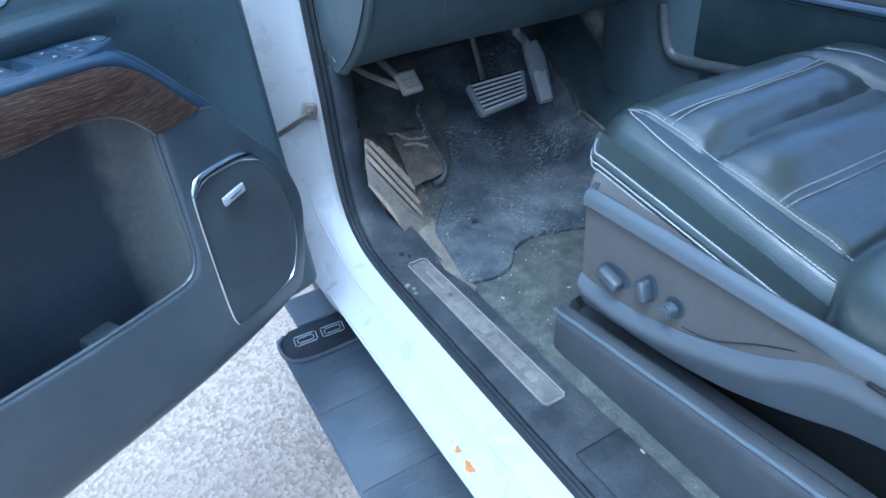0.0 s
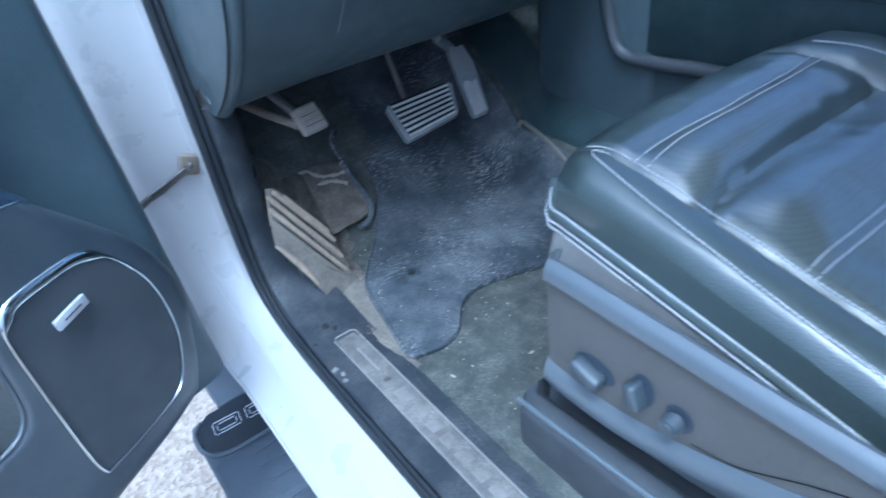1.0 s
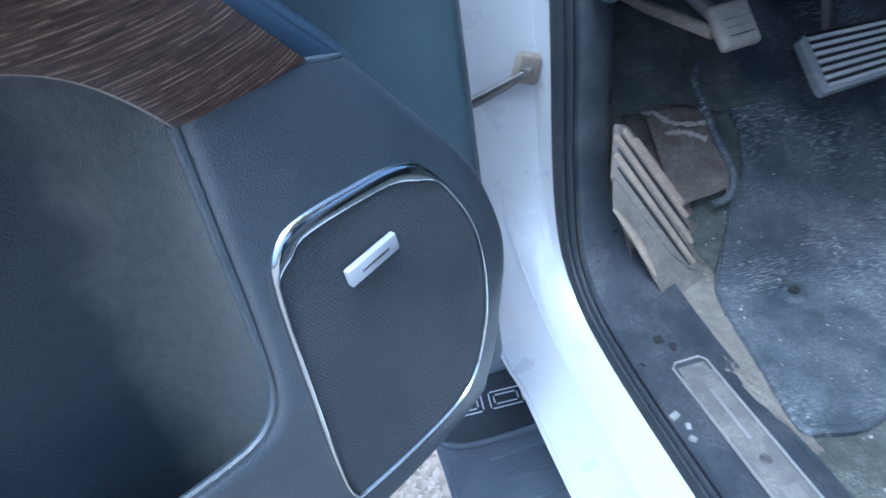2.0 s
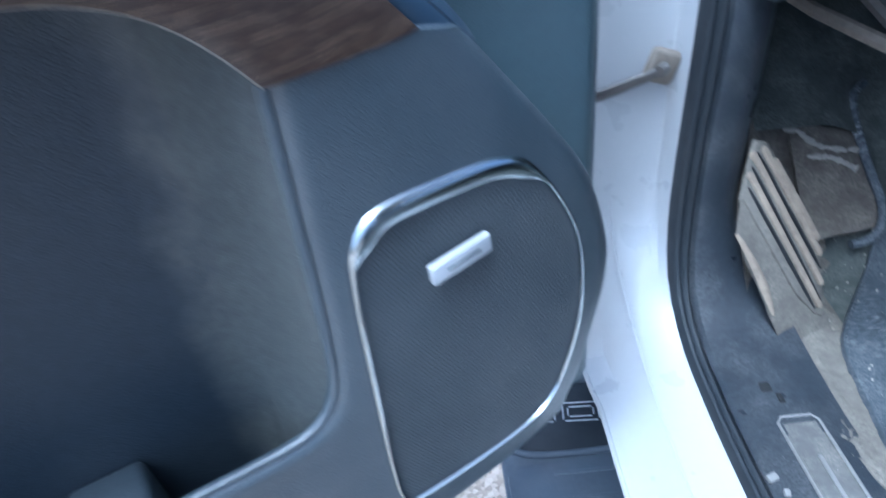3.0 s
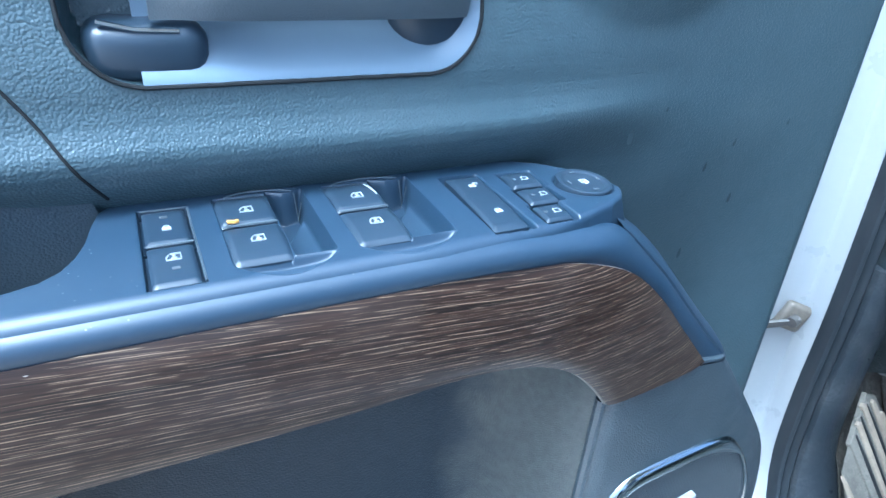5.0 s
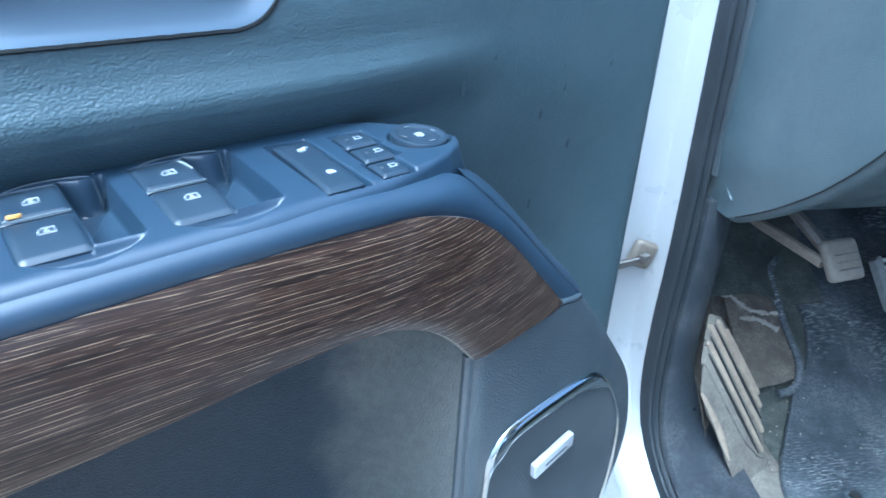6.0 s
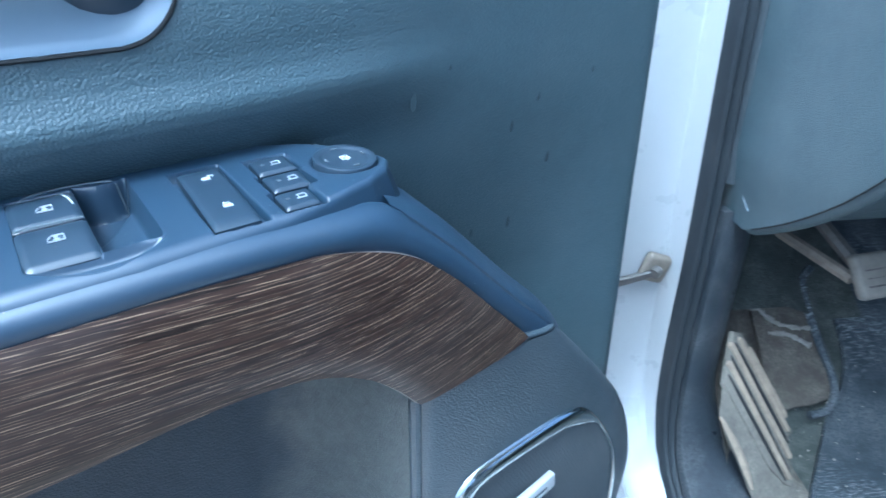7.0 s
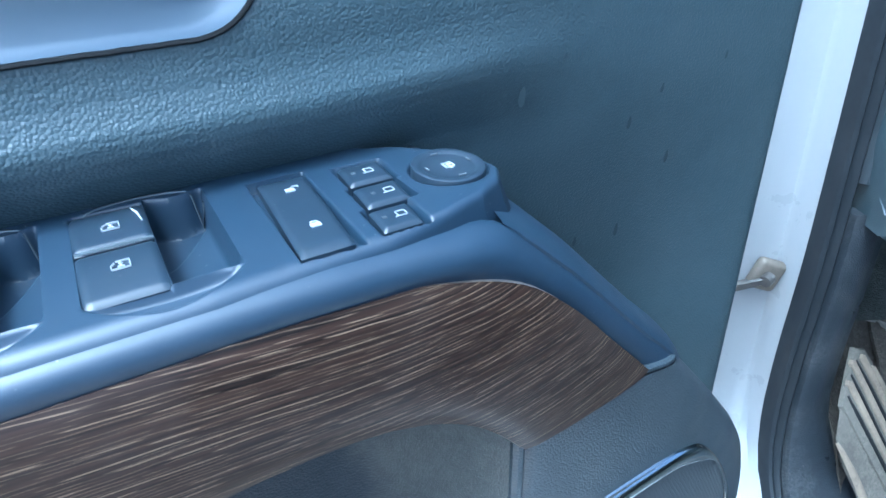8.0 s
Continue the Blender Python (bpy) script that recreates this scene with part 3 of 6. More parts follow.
rim = curve_pts([(0.232, 1.452, 0.344), (0.212, 1.428, 0.3445), (0.2085, 1.395, 0.3445), (0.212, 1.368, 0.3445), (0.228, 1.344, 0.3445), (0.262, 1.331, 0.3445), (0.316, 1.328, 0.3445), (0.37, 1.329, 0.3445), (0.402, 1.330, 0.3445)], 50)
part("cap_rim", tube(rim, 0.0060, 10), M_STEP, board, "rounded grey rim of the end cap")
lay_logo = lambda u, v, h: Vector((0.246 + u + 0.12 * v, 1.392 + v - 0.05 * u, 0.3455 + 0.0012 * h))
bars = []
for u in (0.0, 0.074):
    for g, w in ((0.0, 0.0022), (0.0085, 0.0022)):
        x0, x1, y0, y1 = u + g, u + 0.062 - g, g, 0.039 - g
        bars += [(x0 + 0.004, y0, x1 - 0.004, y0 + w), (x0 + 0.004, y1 - w, x1 - 0.004, y1), (x0, y0 + 0.004, x0 + w, y1 - 0.004), (x1 - w, y0 + 0.004, x1, y1 - 0.004)]
part("outline_mark", flat_bars(bars, lay_logo), M_BADGE, board, "pale outline badge shapes", smooth=False)
bm = bmesh.new()
bmesh.ops.create_cone(bm, cap_ends=True, segments=12, radius1=0.004, radius2=0.003, depth=0.003, matrix=Matrix.Translation((0.232, 1.345, 0.3465)))
part("screw", bm, M_PLATE, board)
for y0, y1 in ((1.314, 1.142), (1.134, 0.90), (0.892, 0.66), (0.652, 0.40)):
    p4 = [(0.214, y1), (0.398, y1), (0.398, y0), (0.232, y0 - 0.002), (0.214, y0 - 0.018)]
    pad = part("step_pad", prism(p4, lay_up, 0.3425, 0.3475, 0.002), M_STEP, board)
    for k in range(4):
        yy = y1 + (k + 0.5) * (y0 - y1) / 4
        part("pad_rib", rbox((0.335, yy, 0.348), (0.10, 0.006, 0.003), 0.001, 1), M_STEP, pad)
part("front_bracket", rbox((0.345, 1.535, 0.336), (0.13, 0.130, 0.022), 0.006, 3), M_STEP, board, "grey bracket ahead of the end cap")
for y in (1.1, 0.2):
    part("bracket_arm", rbox((0.40, y, 0.31), (0.16, 0.05, 0.03), 0.005), M_RUBBER, board)

# ---------------------------------------------------------------- driver's door, in its own frame
# a runs from the latch edge to the hinge, b from the door skin towards the seat, z up.
DA = radians(28.2)
AX, NX = Vector((math.cos(DA), math.sin(DA), 0)), Vector((math.sin(DA), -math.cos(DA), 0))
door = thing("pickup_door", (0, 0, 0), "open white pickup door with black vinyl panel and wood trim", "car door")
door["local"] = 1
door.matrix_world = Matrix.Translation(-0.945 * NX) @ Matrix(((-AX.x, NX.x, 0, 0), (-AX.y, NX.y, 0, 0), (0, 0, 1, 0), (0, 0, 0, 1)))


def L(a, b, z):
    return Vector((-a, b, z))


def sdf_cup(a, z):
    """Distance to the outline of the latch cup, negative inside."""
    ca, cz, ha, hz, r = 0.373, 1.360, 0.094, 0.048, 0.030
    qa, qz = abs(a - ca) - ha + r, abs(z - cz) - hz + r
    return math.hypot(max(qa, 0), max(qz, 0)) + min(max(qa, qz), 0) - r


def panel_b(a, z):
    w = sstep(0.66, 0.46, a)
    pad = lerp_table(z, [1.20, 1.240, 1.250, 1.260, 1.270, 1.277, 1.282, 1.286, 1.290, 1.296, 1.303, 1.312, 1.320, 1.345, 1.45], [-0.005, -0.004, 0.000, 0.0075, 0.0145, 0.0180, 0.0188, 0.0182, 0.0163, 0.0138, 0.0123, 0.0118, 0.0108, 0.0060, 0.003])
    b = w * pad
    e = ((a - 0.585) / 0.095) ** 2 + ((z - 1.405) / 0.080) ** 2
    b += 0.007 * sstep(1.0, 0.25, e)
    b -= 0.030 * sstep(0.0010, -0.0035, sdf_cup(a, z))
    b -= 0.012 * sstep(0.785, 0.803, a) ** 2
    b -= 0.012 * sstep(1.275, 1.13, z) * sstep(0.52, 0.60, a) * sstep(0.78, 0.62, a)
    b -= 0.50 * min(0.20, max(0.0, 1.285 - z)) ** 2 * sstep(0.50, 0.60, a) * sstep(0.803, 0.68, a)
    return b


za = np.concatenate([np.linspace(0.64, 1.22, 24), np.linspace(1.23, 1.42, 190), np.linspace(1.43, 1.50, 6)])
aa = np.concatenate([np.linspace(-0.30, 0.24, 24), np.linspace(0.245, 0.62, 230), np.linspace(0.63, 0.803, 30)])


def rake(a, z):
    """The hinge edge of the panel leans forward towards its foot."""
    return a if a < 0.70 else 0.70 + (a - 0.70) * (0.118 + 0.06 * (1.30 - z)) / 0.103


rows = [[L(rake(a, z), panel_b(a, z), z) for a in aa] + [L(rake(0.8045, z), panel_b(0.803, z) - 0.004, z), L(rake(0.8045, z), -0.075, z)] for z in za]
upper = part("upper_panel", grid_mesh(rows), M_PANEL, door, "grained black vinyl upper panel")
# dark drip marks
for a, z, h in ((0.588, 1.262, 0.0062), (0.671, 1.229, 0.0040), (0.710, 1.198, 0.0045), (0.6915, 1.247, 0.0030), (0.741, 1.259, 0.0026), (0.614, 1.278, 0.0018), (0.686, 1.146, 0.0050), (0.653, 1.145, 0.0035)):
    bm = bmesh.new()
    bmesh.ops.create_circle(bm, cap_ends=True, segments=12, radius=1.0)
    for v in bm.verts:
        x, y = v.co.x, v.co.y
        v.co = L(a + (0.0005 + 0.25 * h) * x * (1 - 0.25 * y) + 0.0004 * y, panel_b(a, z) + 0.0009, z + h * y)
    part("drip_mark", bm, M_STAIN, upper)

# shell of the door behind the panel
bm = rbox(L(0.250, -0.108, 1.05), (1.10, 0.106, 0.86), 0.02, 3)
part("door_shell", bm, M_WHITE, door, "white painted door shell")

# latch cup: bezel line, silver inner plate, dark ends, lever
ring = []
for k in range(160):
    t = 2 * math.pi * k / 160
    d = Vector((math.cos(t), math.sin(t)))
    r = 0.02
    while sdf_cup(0.373 + d.x * r, 1.360 + d.y * r) < 0:
        r += 0.0003
    a, z = 0.373 + d.x * r, 1.360 + d.y * r
    ring.append(L(a, panel_b(a + 0.004 * d.x, z + 0.004 * d.y) + 0.0003, z))
cup = part("latch_cup", tube(ring, 0.0010, 6, closed=True), M_GAP, door, "smooth rim of the latch recess")
rows = []
for z in np.linspace(1.3123, 1.404, 40):
    d = min(0.030, z - 1.312)
    hi = 0.437 + math.sqrt(0.030 ** 2 - (0.030 - d) ** 2) - 0.0003
    rim = lerp_table(z, [1.312, 1.345, 1.404], [0.0122, 0.0062, 0.0045])
    rows.append([L(a, rim - lerp_table(-sdf_cup(a, z), [0, 0.003, 0.010, 0.022, 0.04], [0.0004, 0.0014, 0.0075, 0.0150, 0.0170]), z) for a in np.linspace(0.306, hi, 26)])
part("silver_plate", solid(grid_mesh(rows), 0.002), M_SILVER, cup, "satin silver backing plate")
rows = []
for z in np.linspace(1.338, 1.385, 10):
    s = math.sqrt(max(0.0, 1 - ((z - 1.362) / 0.026) ** 2))
    rows.append([L(a, 0.004 + 0.016 * s * math.sqrt(max(0.05, 1 - ((a - 0.393) / 0.068) ** 6)), z) for a in np.linspace(0.312, 0.459, 16)])
part("latch_lever", solid(grid_mesh(rows), 0.003), M_EDGE, cup, "smooth grey latch lever")
bm = rbox(L(0.310, -0.007, 1.324), (0.050, 0.030, 0.026), 0.009, 4)
part("dark_block", bm, M_BUTTON, cup, "black lock block")
part("block_edge", tube([L(0.292, 0.0050, 1.3375), L(0.306, 0.0062, 1.3345), L(0.323, 0.0060, 1.3335)], 0.0012, 6), M_CHROME, cup)
bm = bmesh.new()
bmesh.ops.create_uvsphere(bm, u_segments=20, v_segments=12, radius=1.0)
for v in bm.verts:
    v.co = L(0.446 + 0.025 * v.co.x, -0.007 + 0.012 * v.co.y, 1.340 + 0.027 * v.co.z)
part("dark_hollow", bm, M_BUTTON, cup)
# seam between the upper pad and the pull recess
part("panel_seam", tube([L(p.x, panel_b(p.x, p.y) + 0.0004, p.y) for p in curve_pts([(0.222, 1.352), (0.240, 1.334), (0.262, 1.302), (0.284, 1.262)], 24)], 0.0008, 6), M_GAP, upper)
rows = [[L(a, 0.004 + 0.02 * sstep(0.27, 0.15, a) + 0.004 * math.sin((z - 1.2) * 20), z) for a in np.linspace(0.02, 0.281 - 0.30 * max(0, z - 1.262) - 0.004 * sstep(1.25, 1.26, z), 14)] for z in np.linspace(1.190, 1.34, 24)]
part("pull_recess", grid_mesh(rows), M_POD, door, "dark vinyl wall of the pull recess")

rows = [[L(a, b, 1.195) for b in (0.0, 0.03, 0.088)] for a in (-0.02, 0.1, 0.2, 0.280)]
part("pull_floor", grid_mesh(rows), M_LINER, door)

# armrest core under the switches
WOOD_UP = [(0.118, 1.239), (0.243, 1.239), (0.320, 1.239), (0.418, 1.239), (0.462, 1.2375), (0.490, 1.2355), (0.524, 1.2235), (0.552, 1.2005), (0.580, 1.170), (0.612, 1.135)]
WOOD_LO = [(0.160, 1.183), (0.230, 1.182), (0.291, 1.182), (0.363, 1.183), (0.419, 1.186), (0.452, 1.1845), (0.478, 1.178), (0.498, 1.167), (0.515, 1.151), (0.531, 1.131)]


def pod_b(a):
    return lerp_table(a, [0.10, 0.50, 0.60, 0.68, 0.76, 0.81], [0.096, 0.0945, 0.0895, 0.0850, 0.0770, 0.0690])


outline = [(0.284, 1.237)] + [(a, z - 0.002) for a, z in WOOD_UP if a > 0.3] + [(a - 0.001, z + 0.002) for a, z in WOOD_LO[::-1] if a > 0.28]
part("armrest_core", prism(outline, lambda u, v, h: L(u, h, v), 0.0, 0.082), M_POD, door, smooth=False)

up, lo = curve_pts(WOOD_UP, 70), curve_pts(WOOD_LO, 70)
rows = []
for i, (u, w) in enumerate(zip(up, lo)):
    row = []
    for k in range(15):
        t = k / 14
        a, z = u.x + (w.x - u.x) * t, u.y + (w.y - u.y) * t
        b = pod_b(a) - (0.0045 - 0.0030 * sstep(0.44, 0.55, a)) * (1 - t) + (0.0022 - 0.0012 * sstep(0.44, 0.55, a)) * math.sin(math.pi * t) - 0.0016 * (abs(2 * t - 1) ** 8)
        row.append(L(a, b, z))
    rows.append(row)
part("wood_trim", solid(grid_mesh(rows), -0.004), M_WOOD, door, "dark brown wood-grain trim strip")
part("wood_edge", tube([L(p.x, pod_b(p.x) - 0.0012, p.y - 0.001) for p in lo[2:]], 0.0016, 6), M_WORN, door, "worn grey edge below the wood")
part("wood_bevel", tube([L(p.x, pod_b(p.x) - 0.0029, p.y - 0.0009) for p in up[1:58]], 0.0016, 6), M_BEVEL, door, "pale upper edge of the wood")
for a, z in ((0.268, 1.1865), (0.2665, 1.189)):
    part("nick", tube([L(a, pod_b(a) + 0.0012, z), L(a - 0.001, pod_b(a) + 0.0012, z + 0.006)], 0.0006, 5), M_PALE, door)
part("worn_edge", tube([L(a, 0.0925, 1.2362 - 0.010 * max(0, a - 0.28)) for a in np.linspace(0.20, 0.315, 12)], 0.0012, 6, radii=[0.0010, 0.0022, 0.0018, 0.0024, 0.0020, 0.0026, 0.0019, 0.0023, 0.0016, 0.0018, 0.0010, 0.0004]), M_PALE, door, "pale worn edge of the wood")

# rolled trim above the wood, falling to the front corner
TR = [  # a and z at the wood, a, z and b at the crest, bulge
    (0.105, 1.2392, 0.105, 1.2535, 0.080), (0.20, 1.2392, 0.20, 1.2535, 0.080), (0.32, 1.2392, 0.32, 1.2535, 0.080), (0.418, 1.2392, 0.418, 1.2535, 0.080),
    (0.462, 1.2378, 0.464, 1.2528, 0.078), (0.490, 1.2360, 0.497, 1.2505, 0.077), (0.508, 1.2310, 0.521, 1.2465, 0.080), (0.524, 1.2240, 0.535, 1.2345, 0.083),
    (0.538, 1.2125, 0.549, 1.2210, 0.084), (0.552, 1.2010, 0.563, 1.2075, 0.084), (0.580, 1.1705, 0.593, 1.1755, 0.084), (0.598, 1.1510, 0.613, 1.1545, 0.084),
    (0.614, 1.1340, 0.629, 1.1390, 0.083), (0.624, 1.1220, 0.641, 1.1260, 0.082), (0.634, 1.1110, 0.652, 1.1130, 0.078)]
ctl = curve_pts(TR, 90)
rows, ledge = [], []
for i, r in enumerate(ctl):
    wa, wz, ca, cz, cb = r
    k = sstep(0.500, 0.530, ca)
    d = ctl[min(i + 1, 89)] - ctl[max(i - 1, 0)]
    out = Vector((-d[3], d[2])).normalized()
    W3, C3 = Vector((wa, pod_b(wa) - 0.0035, wz)), Vector((ca, cb, cz))
    M3 = Vector((0.4 * wa + 0.6 * ca, pod_b(wa) + 0.0012, 0.14 * wz + 0.86 * cz)).lerp(Vector((0.35 * wa + 0.65 * ca, pod_b(wa) - 0.0015, 0.35 * wz + 0.65 * cz)), k)
    row = [L(ca, cb - 0.005, cz - 0.040), L(ca, cb - 0.004, cz - 0.003)] if k < 0.01 else [L(ca, cb - 0.012, cz - 0.002), L(ca, cb - 0.003, cz - 0.0005)]
    for j in range(11):
        t = j / 10
        row.append(L(*(C3 * (1 - t) ** 2 + M3 * 2 * t * (1 - t) + W3 * t * t)))
    row.append(L(wa, pod_b(wa) - 0.010, wz - 0.001))
    rows.append(row)
    if ca > 0.522:
        k = 0.35 + 0.65 * sstep(0.520, 0.548, ca)
        ledge.append([L(ca - 0.0003 * out.x, cb + 0.0002, cz - 0.0003 * out.y)] + [L(ca + out.x * w * k, cb - dn, cz + out.y * w * k) for w, dn in ((0.0012, -0.0006), (0.0030, 0.0010), (0.0060, 0.0060), (0.0085, 0.0130), (0.0098, 0.0210), (0.0104, 0.040), (0.0104, 0.085))])
roll = part("armrest_roll", grid_mesh(rows), M_SMOOTH, door, "smooth dark trim roll round the armrest")
part("outer_ledge", grid_mesh(ledge), M_SMOOTH, door, "dusty rounded outer ledge of the armrest")

# switch plinth: a top surface with pits for the switches
PITS = [(0.3270, 0.3530, 0.0090, 0.0740, 0.3715), (0.3805, 0.4070, 0.0090, 0.0740, 0.4290)]
FLATS = [(0.2955, 0.3150, 0.0140, 0.0465), (0.2955, 0.3150, 0.0475, 0.0800), (0.4460, 0.4665, 0.0175, 0.0800),
         (0.4795, 0.4990, 0.0215, 0.0400), (0.4780, 0.4970, 0.0420, 0.0600), (0.4755, 0.4920, 0.0620, 0.0790)]
KNOB = (0.5190, 0.0475, 0.0148, 0.0170)


def pl_min(a):
    return lerp_table(a, [0.13, 0.22, 0.245, 0.258, 0.265, 0.270, 0.2735, 0.276, 0.279, 0.284, 0.292, 0.475, 0.495, 0.512, 0.524, 0.532, 0.5365, 0.538], [0.068, 0.067, 0.0645, 0.060, 0.054, 0.045, 0.034, 0.018, 0.006, 0.000, -0.004, -0.004, 0.001, 0.010, 0.021, 0.032, 0.043, 0.050])


def pl_max(a):
    return lerp_table(a, [0.2, 0.416, 0.476, 0.500, 0.518, 0.530, 0.536, 0.538], [0.0895, 0.0885, 0.0845, 0.0805, 0.0755, 0.0685, 0.060, 0.0505])


def soft_rect(a, b, a0, a1, b0, b1, w):
    return sstep(a0 - w, a0 + w, a) * sstep(a1 + w, a1 - w, a) * sstep(b0 - w, b0 + w, b) * sstep(b1 + w, b1 - w, b)


def plinth_z(a, b):
    z = 1.2555 + 0.0025 * sstep(0.470, 0.520, a) * sstep(0.035, 0.070, b)
    dr, df = b - pl_min(a), pl_max(a) - b
    dl, dn = a - 0.13, 0.538 - a
    for d, r in ((dr, 0.004), (df, 0.008 - 0.0045 * sstep(0.45, 0.51, a)), (dl, 0.004), (dn + 0.002, 0.006)):
        t = min(1.0, max(0.0, d / r))
        z -= r * (1 - math.sqrt(max(0.0, 1 - (1 - t) ** 2)))
    for r0, r1, b0, b1, a1 in PITS:
        z -= 0.0170 * soft_rect(a, b, r0 + 0.0018, r1 - 0.0018, b0 + 0.001, b1 - 0.002, 0.0012)
        if r1 <= a <= a1 + 0.002:
            slope = max(0.0, min(1.0, (a1 - a) / (a1 - r1 - 0.003)))
            bend = 0.004 * math.sin(math.pi * min(1, max(0, (a - r1) / (a1 - r1))))
            q = min(1.0, max(0.0, (a - r1) / (a1 - r1)))
            crest = 0.0405 - 0.0265 * q ** 1.4
            rear = sstep(crest + 0.0012, crest - 0.0012, b)
            deep = sstep(1.0, 0.86, q) * (0.0175 * rear + (0.0115 + 0.0030 * slope) * (1 - rear))
            z -= deep * sstep(b0 - 0.002 + bend, b0 + 0.001 + bend, b) * sstep(0.0725, 0.0665, b)
        u = (a - (r0 + a1) / 2) / ((a1 - r0) / 2 + 0.001)
        if abs(u) < 1:
            lip = 0.0850 - 0.0120 * u * u
            z -= 0.0050 * math.sqrt(1 - u * u) * sstep(0.072, 0.0745, b) * sstep(lip, lip - 0.0045, b)
    for a0, a1, b0, b1 in FLATS:
        z -= 0.0045 * soft_rect(a, b, a0 - 0.0011, a1 + 0.0011, b0 - 0.0011, b1 + 0.0011, 0.0004)
    e = ((a - KNOB[0]) / (KNOB[2] + 0.001)) ** 2 + ((b - KNOB[1]) / (KNOB[3] + 0.001)) ** 2
    z -= 0.0025 * sstep(1.05, 0.95, e)
    return z


na, nb = 640, 150
rows = []
for a in np.linspace(0.13, 0.538, na):
    b0, b1 = pl_min(a), pl_max(a)
    flare = sstep(0.495, 0.538, a)
    row = [L(a + 0.013 * flare, b0 - 0.003 * flare, 1.213)]
    for t in np.linspace(0, 1, nb):
        b = b0 + (b1 - b0) * t
        row.append(L(a, b, plinth_z(a, b)))
    row.append(L(a + 0.014 * flare, b1 + 0.005 * sstep(0.48, 0.52, a), 1.213))
    rows.append(row)
rows.insert(0, [Vector((p.x, p.y, 1.215)) for p in rows[0]])
plinth = part("switch_plinth", grid_mesh(rows), M_SMOOTH, door, "smooth dark switch panel on the armrest", sharp=60)


def button(name, a0, a1, b0, b1, z0, z1, tilt=0.0, crown=0.0, skew=0.0, label=""):
    """A switch cap with rounded edges, its top tilted along b."""
    n, k = 16, 20
    g = 0.0006
    rows = []
    for i in range(n + 1):
        u = i / n
        row = []
        for j in range(k + 1):
            t = j / k
            a = a0 + g + (a1 - a0 - 2 * g) * u + skew * (t - 0.5)
            b = b0 + g + (b1 - b0 - 2 * g) * t
            z = z1 + tilt * (t - 0.5) + crown * (1 - (2 * t - 1) ** 2)
            e = min(u * (a1 - a0), (1 - u) * (a1 - a0), t * (b1 - b0), (1 - t) * (b1 - b0))
            z -= 0.0014 * (1 - min(1.0, e / 0.0022)) ** 2
            row.append(L(a, b, z))
        row = [Vector((row[0].x, row[0].y, z0))] + row + [Vector((row[-1].x, row[-1].y, z0))]
        rows.append(row)
    rows = [[Vector((p.x, p.y, z0)) for p in rows[0]]] + rows + [[Vector((p.x, p.y, z0)) for p in rows[-1]]]
    return part(name, grid_mesh(rows), M_BUTTON, plinth, label)


def icon(name, a, b, z, bars, scale=1.0, mat=None, tilt=0.0):
    """Small printed sign: bars in millimetres, u towards the hinge, v away from the seat."""
    lay = lambda u, v, h: L(a + u * 0.001 * scale, b - v * 0.001 * scale, z - tilt * v * 0.001 * scale - 0.0003 + 0.00055 * h)
    return part(name, flat_bars(bars, lay), mat or M_ICON, plinth, smooth=False)


WINDOW = [(-2.6, -2.2, 2.4, -1.9), (-2.6, -2.2, -2.3, 0.2), (2.1, -2.2, 2.4, 2.1), (-1.2, 1.8, 2.4, 2.1), (-2.2, 0.3, -1.9, 0.9), (-1.8, 0.9, -1.5, 1.5), (-0.9, -1.2, 0.9, -0.7), (-0.2, -0.7, 0.2, 1.2), (-0.6, 0.6, 0.6, 0.85)]
LOCKED = [(-1.6, -1.8, 1.6, 0.3), (-1.1, 0.3, -0.75, 1.5), (0.75, 0.3, 1.1, 1.5), (-1.1, 1.3, 1.1, 1.65)]
OPENED = [(-2.0, -1.8, 1.0, 0.3), (0.6, 0.3, 0.95, 1.5), (0.6, 1.3, 2.8, 1.65), (2.4, 0.5, 2.8, 1.5)]
MIRROR = [(-1.4, -1.3, -1.18, 1.3), (1.2, -1.0, 1.42, 1.0), (-1.2, 1.1, 1.2, 1.35), (-1.2, -1.4, 1.2, -1.15), (-2.2, -1.5, -1.4, -1.2)]
DIM = [(-0.8, -0.9, -0.6, 0.9), (-0.2, -0.9, 0.0, 0.9), (0.4, -0.9, 0.6, 0.9)]

button("memory_button", 0.2955, 0.3150, 0.0140, 0.0465, 1.250, 1.2558, label="flat black seat button")
button("memory_button", 0.2955, 0.3150, 0.0475, 0.0800, 1.250, 1.2558, label="flat black seat button")
icon("printed_icon", 0.3055, 0.0330, 1.2562, LOCKED, 1.15)
icon("printed_icon", 0.3060, 0.0590, 1.2562, WINDOW, 1.2)
icon("faint_print", 0.3060, 0.0685, 1.2562, [(-1.6, -0.5, 1.6, 0.0), (-1.6, 0.6, 1.6, 1.1)], 1.0, M_DIMPRINT)
icon("faint_print", 0.3050, 0.0225, 1.2562, [(-1.6, -0.5, 1.6, 0.0), (-1.6, 0.6, 1.6, 1.1)], 1.0, M_DIMPRINT)
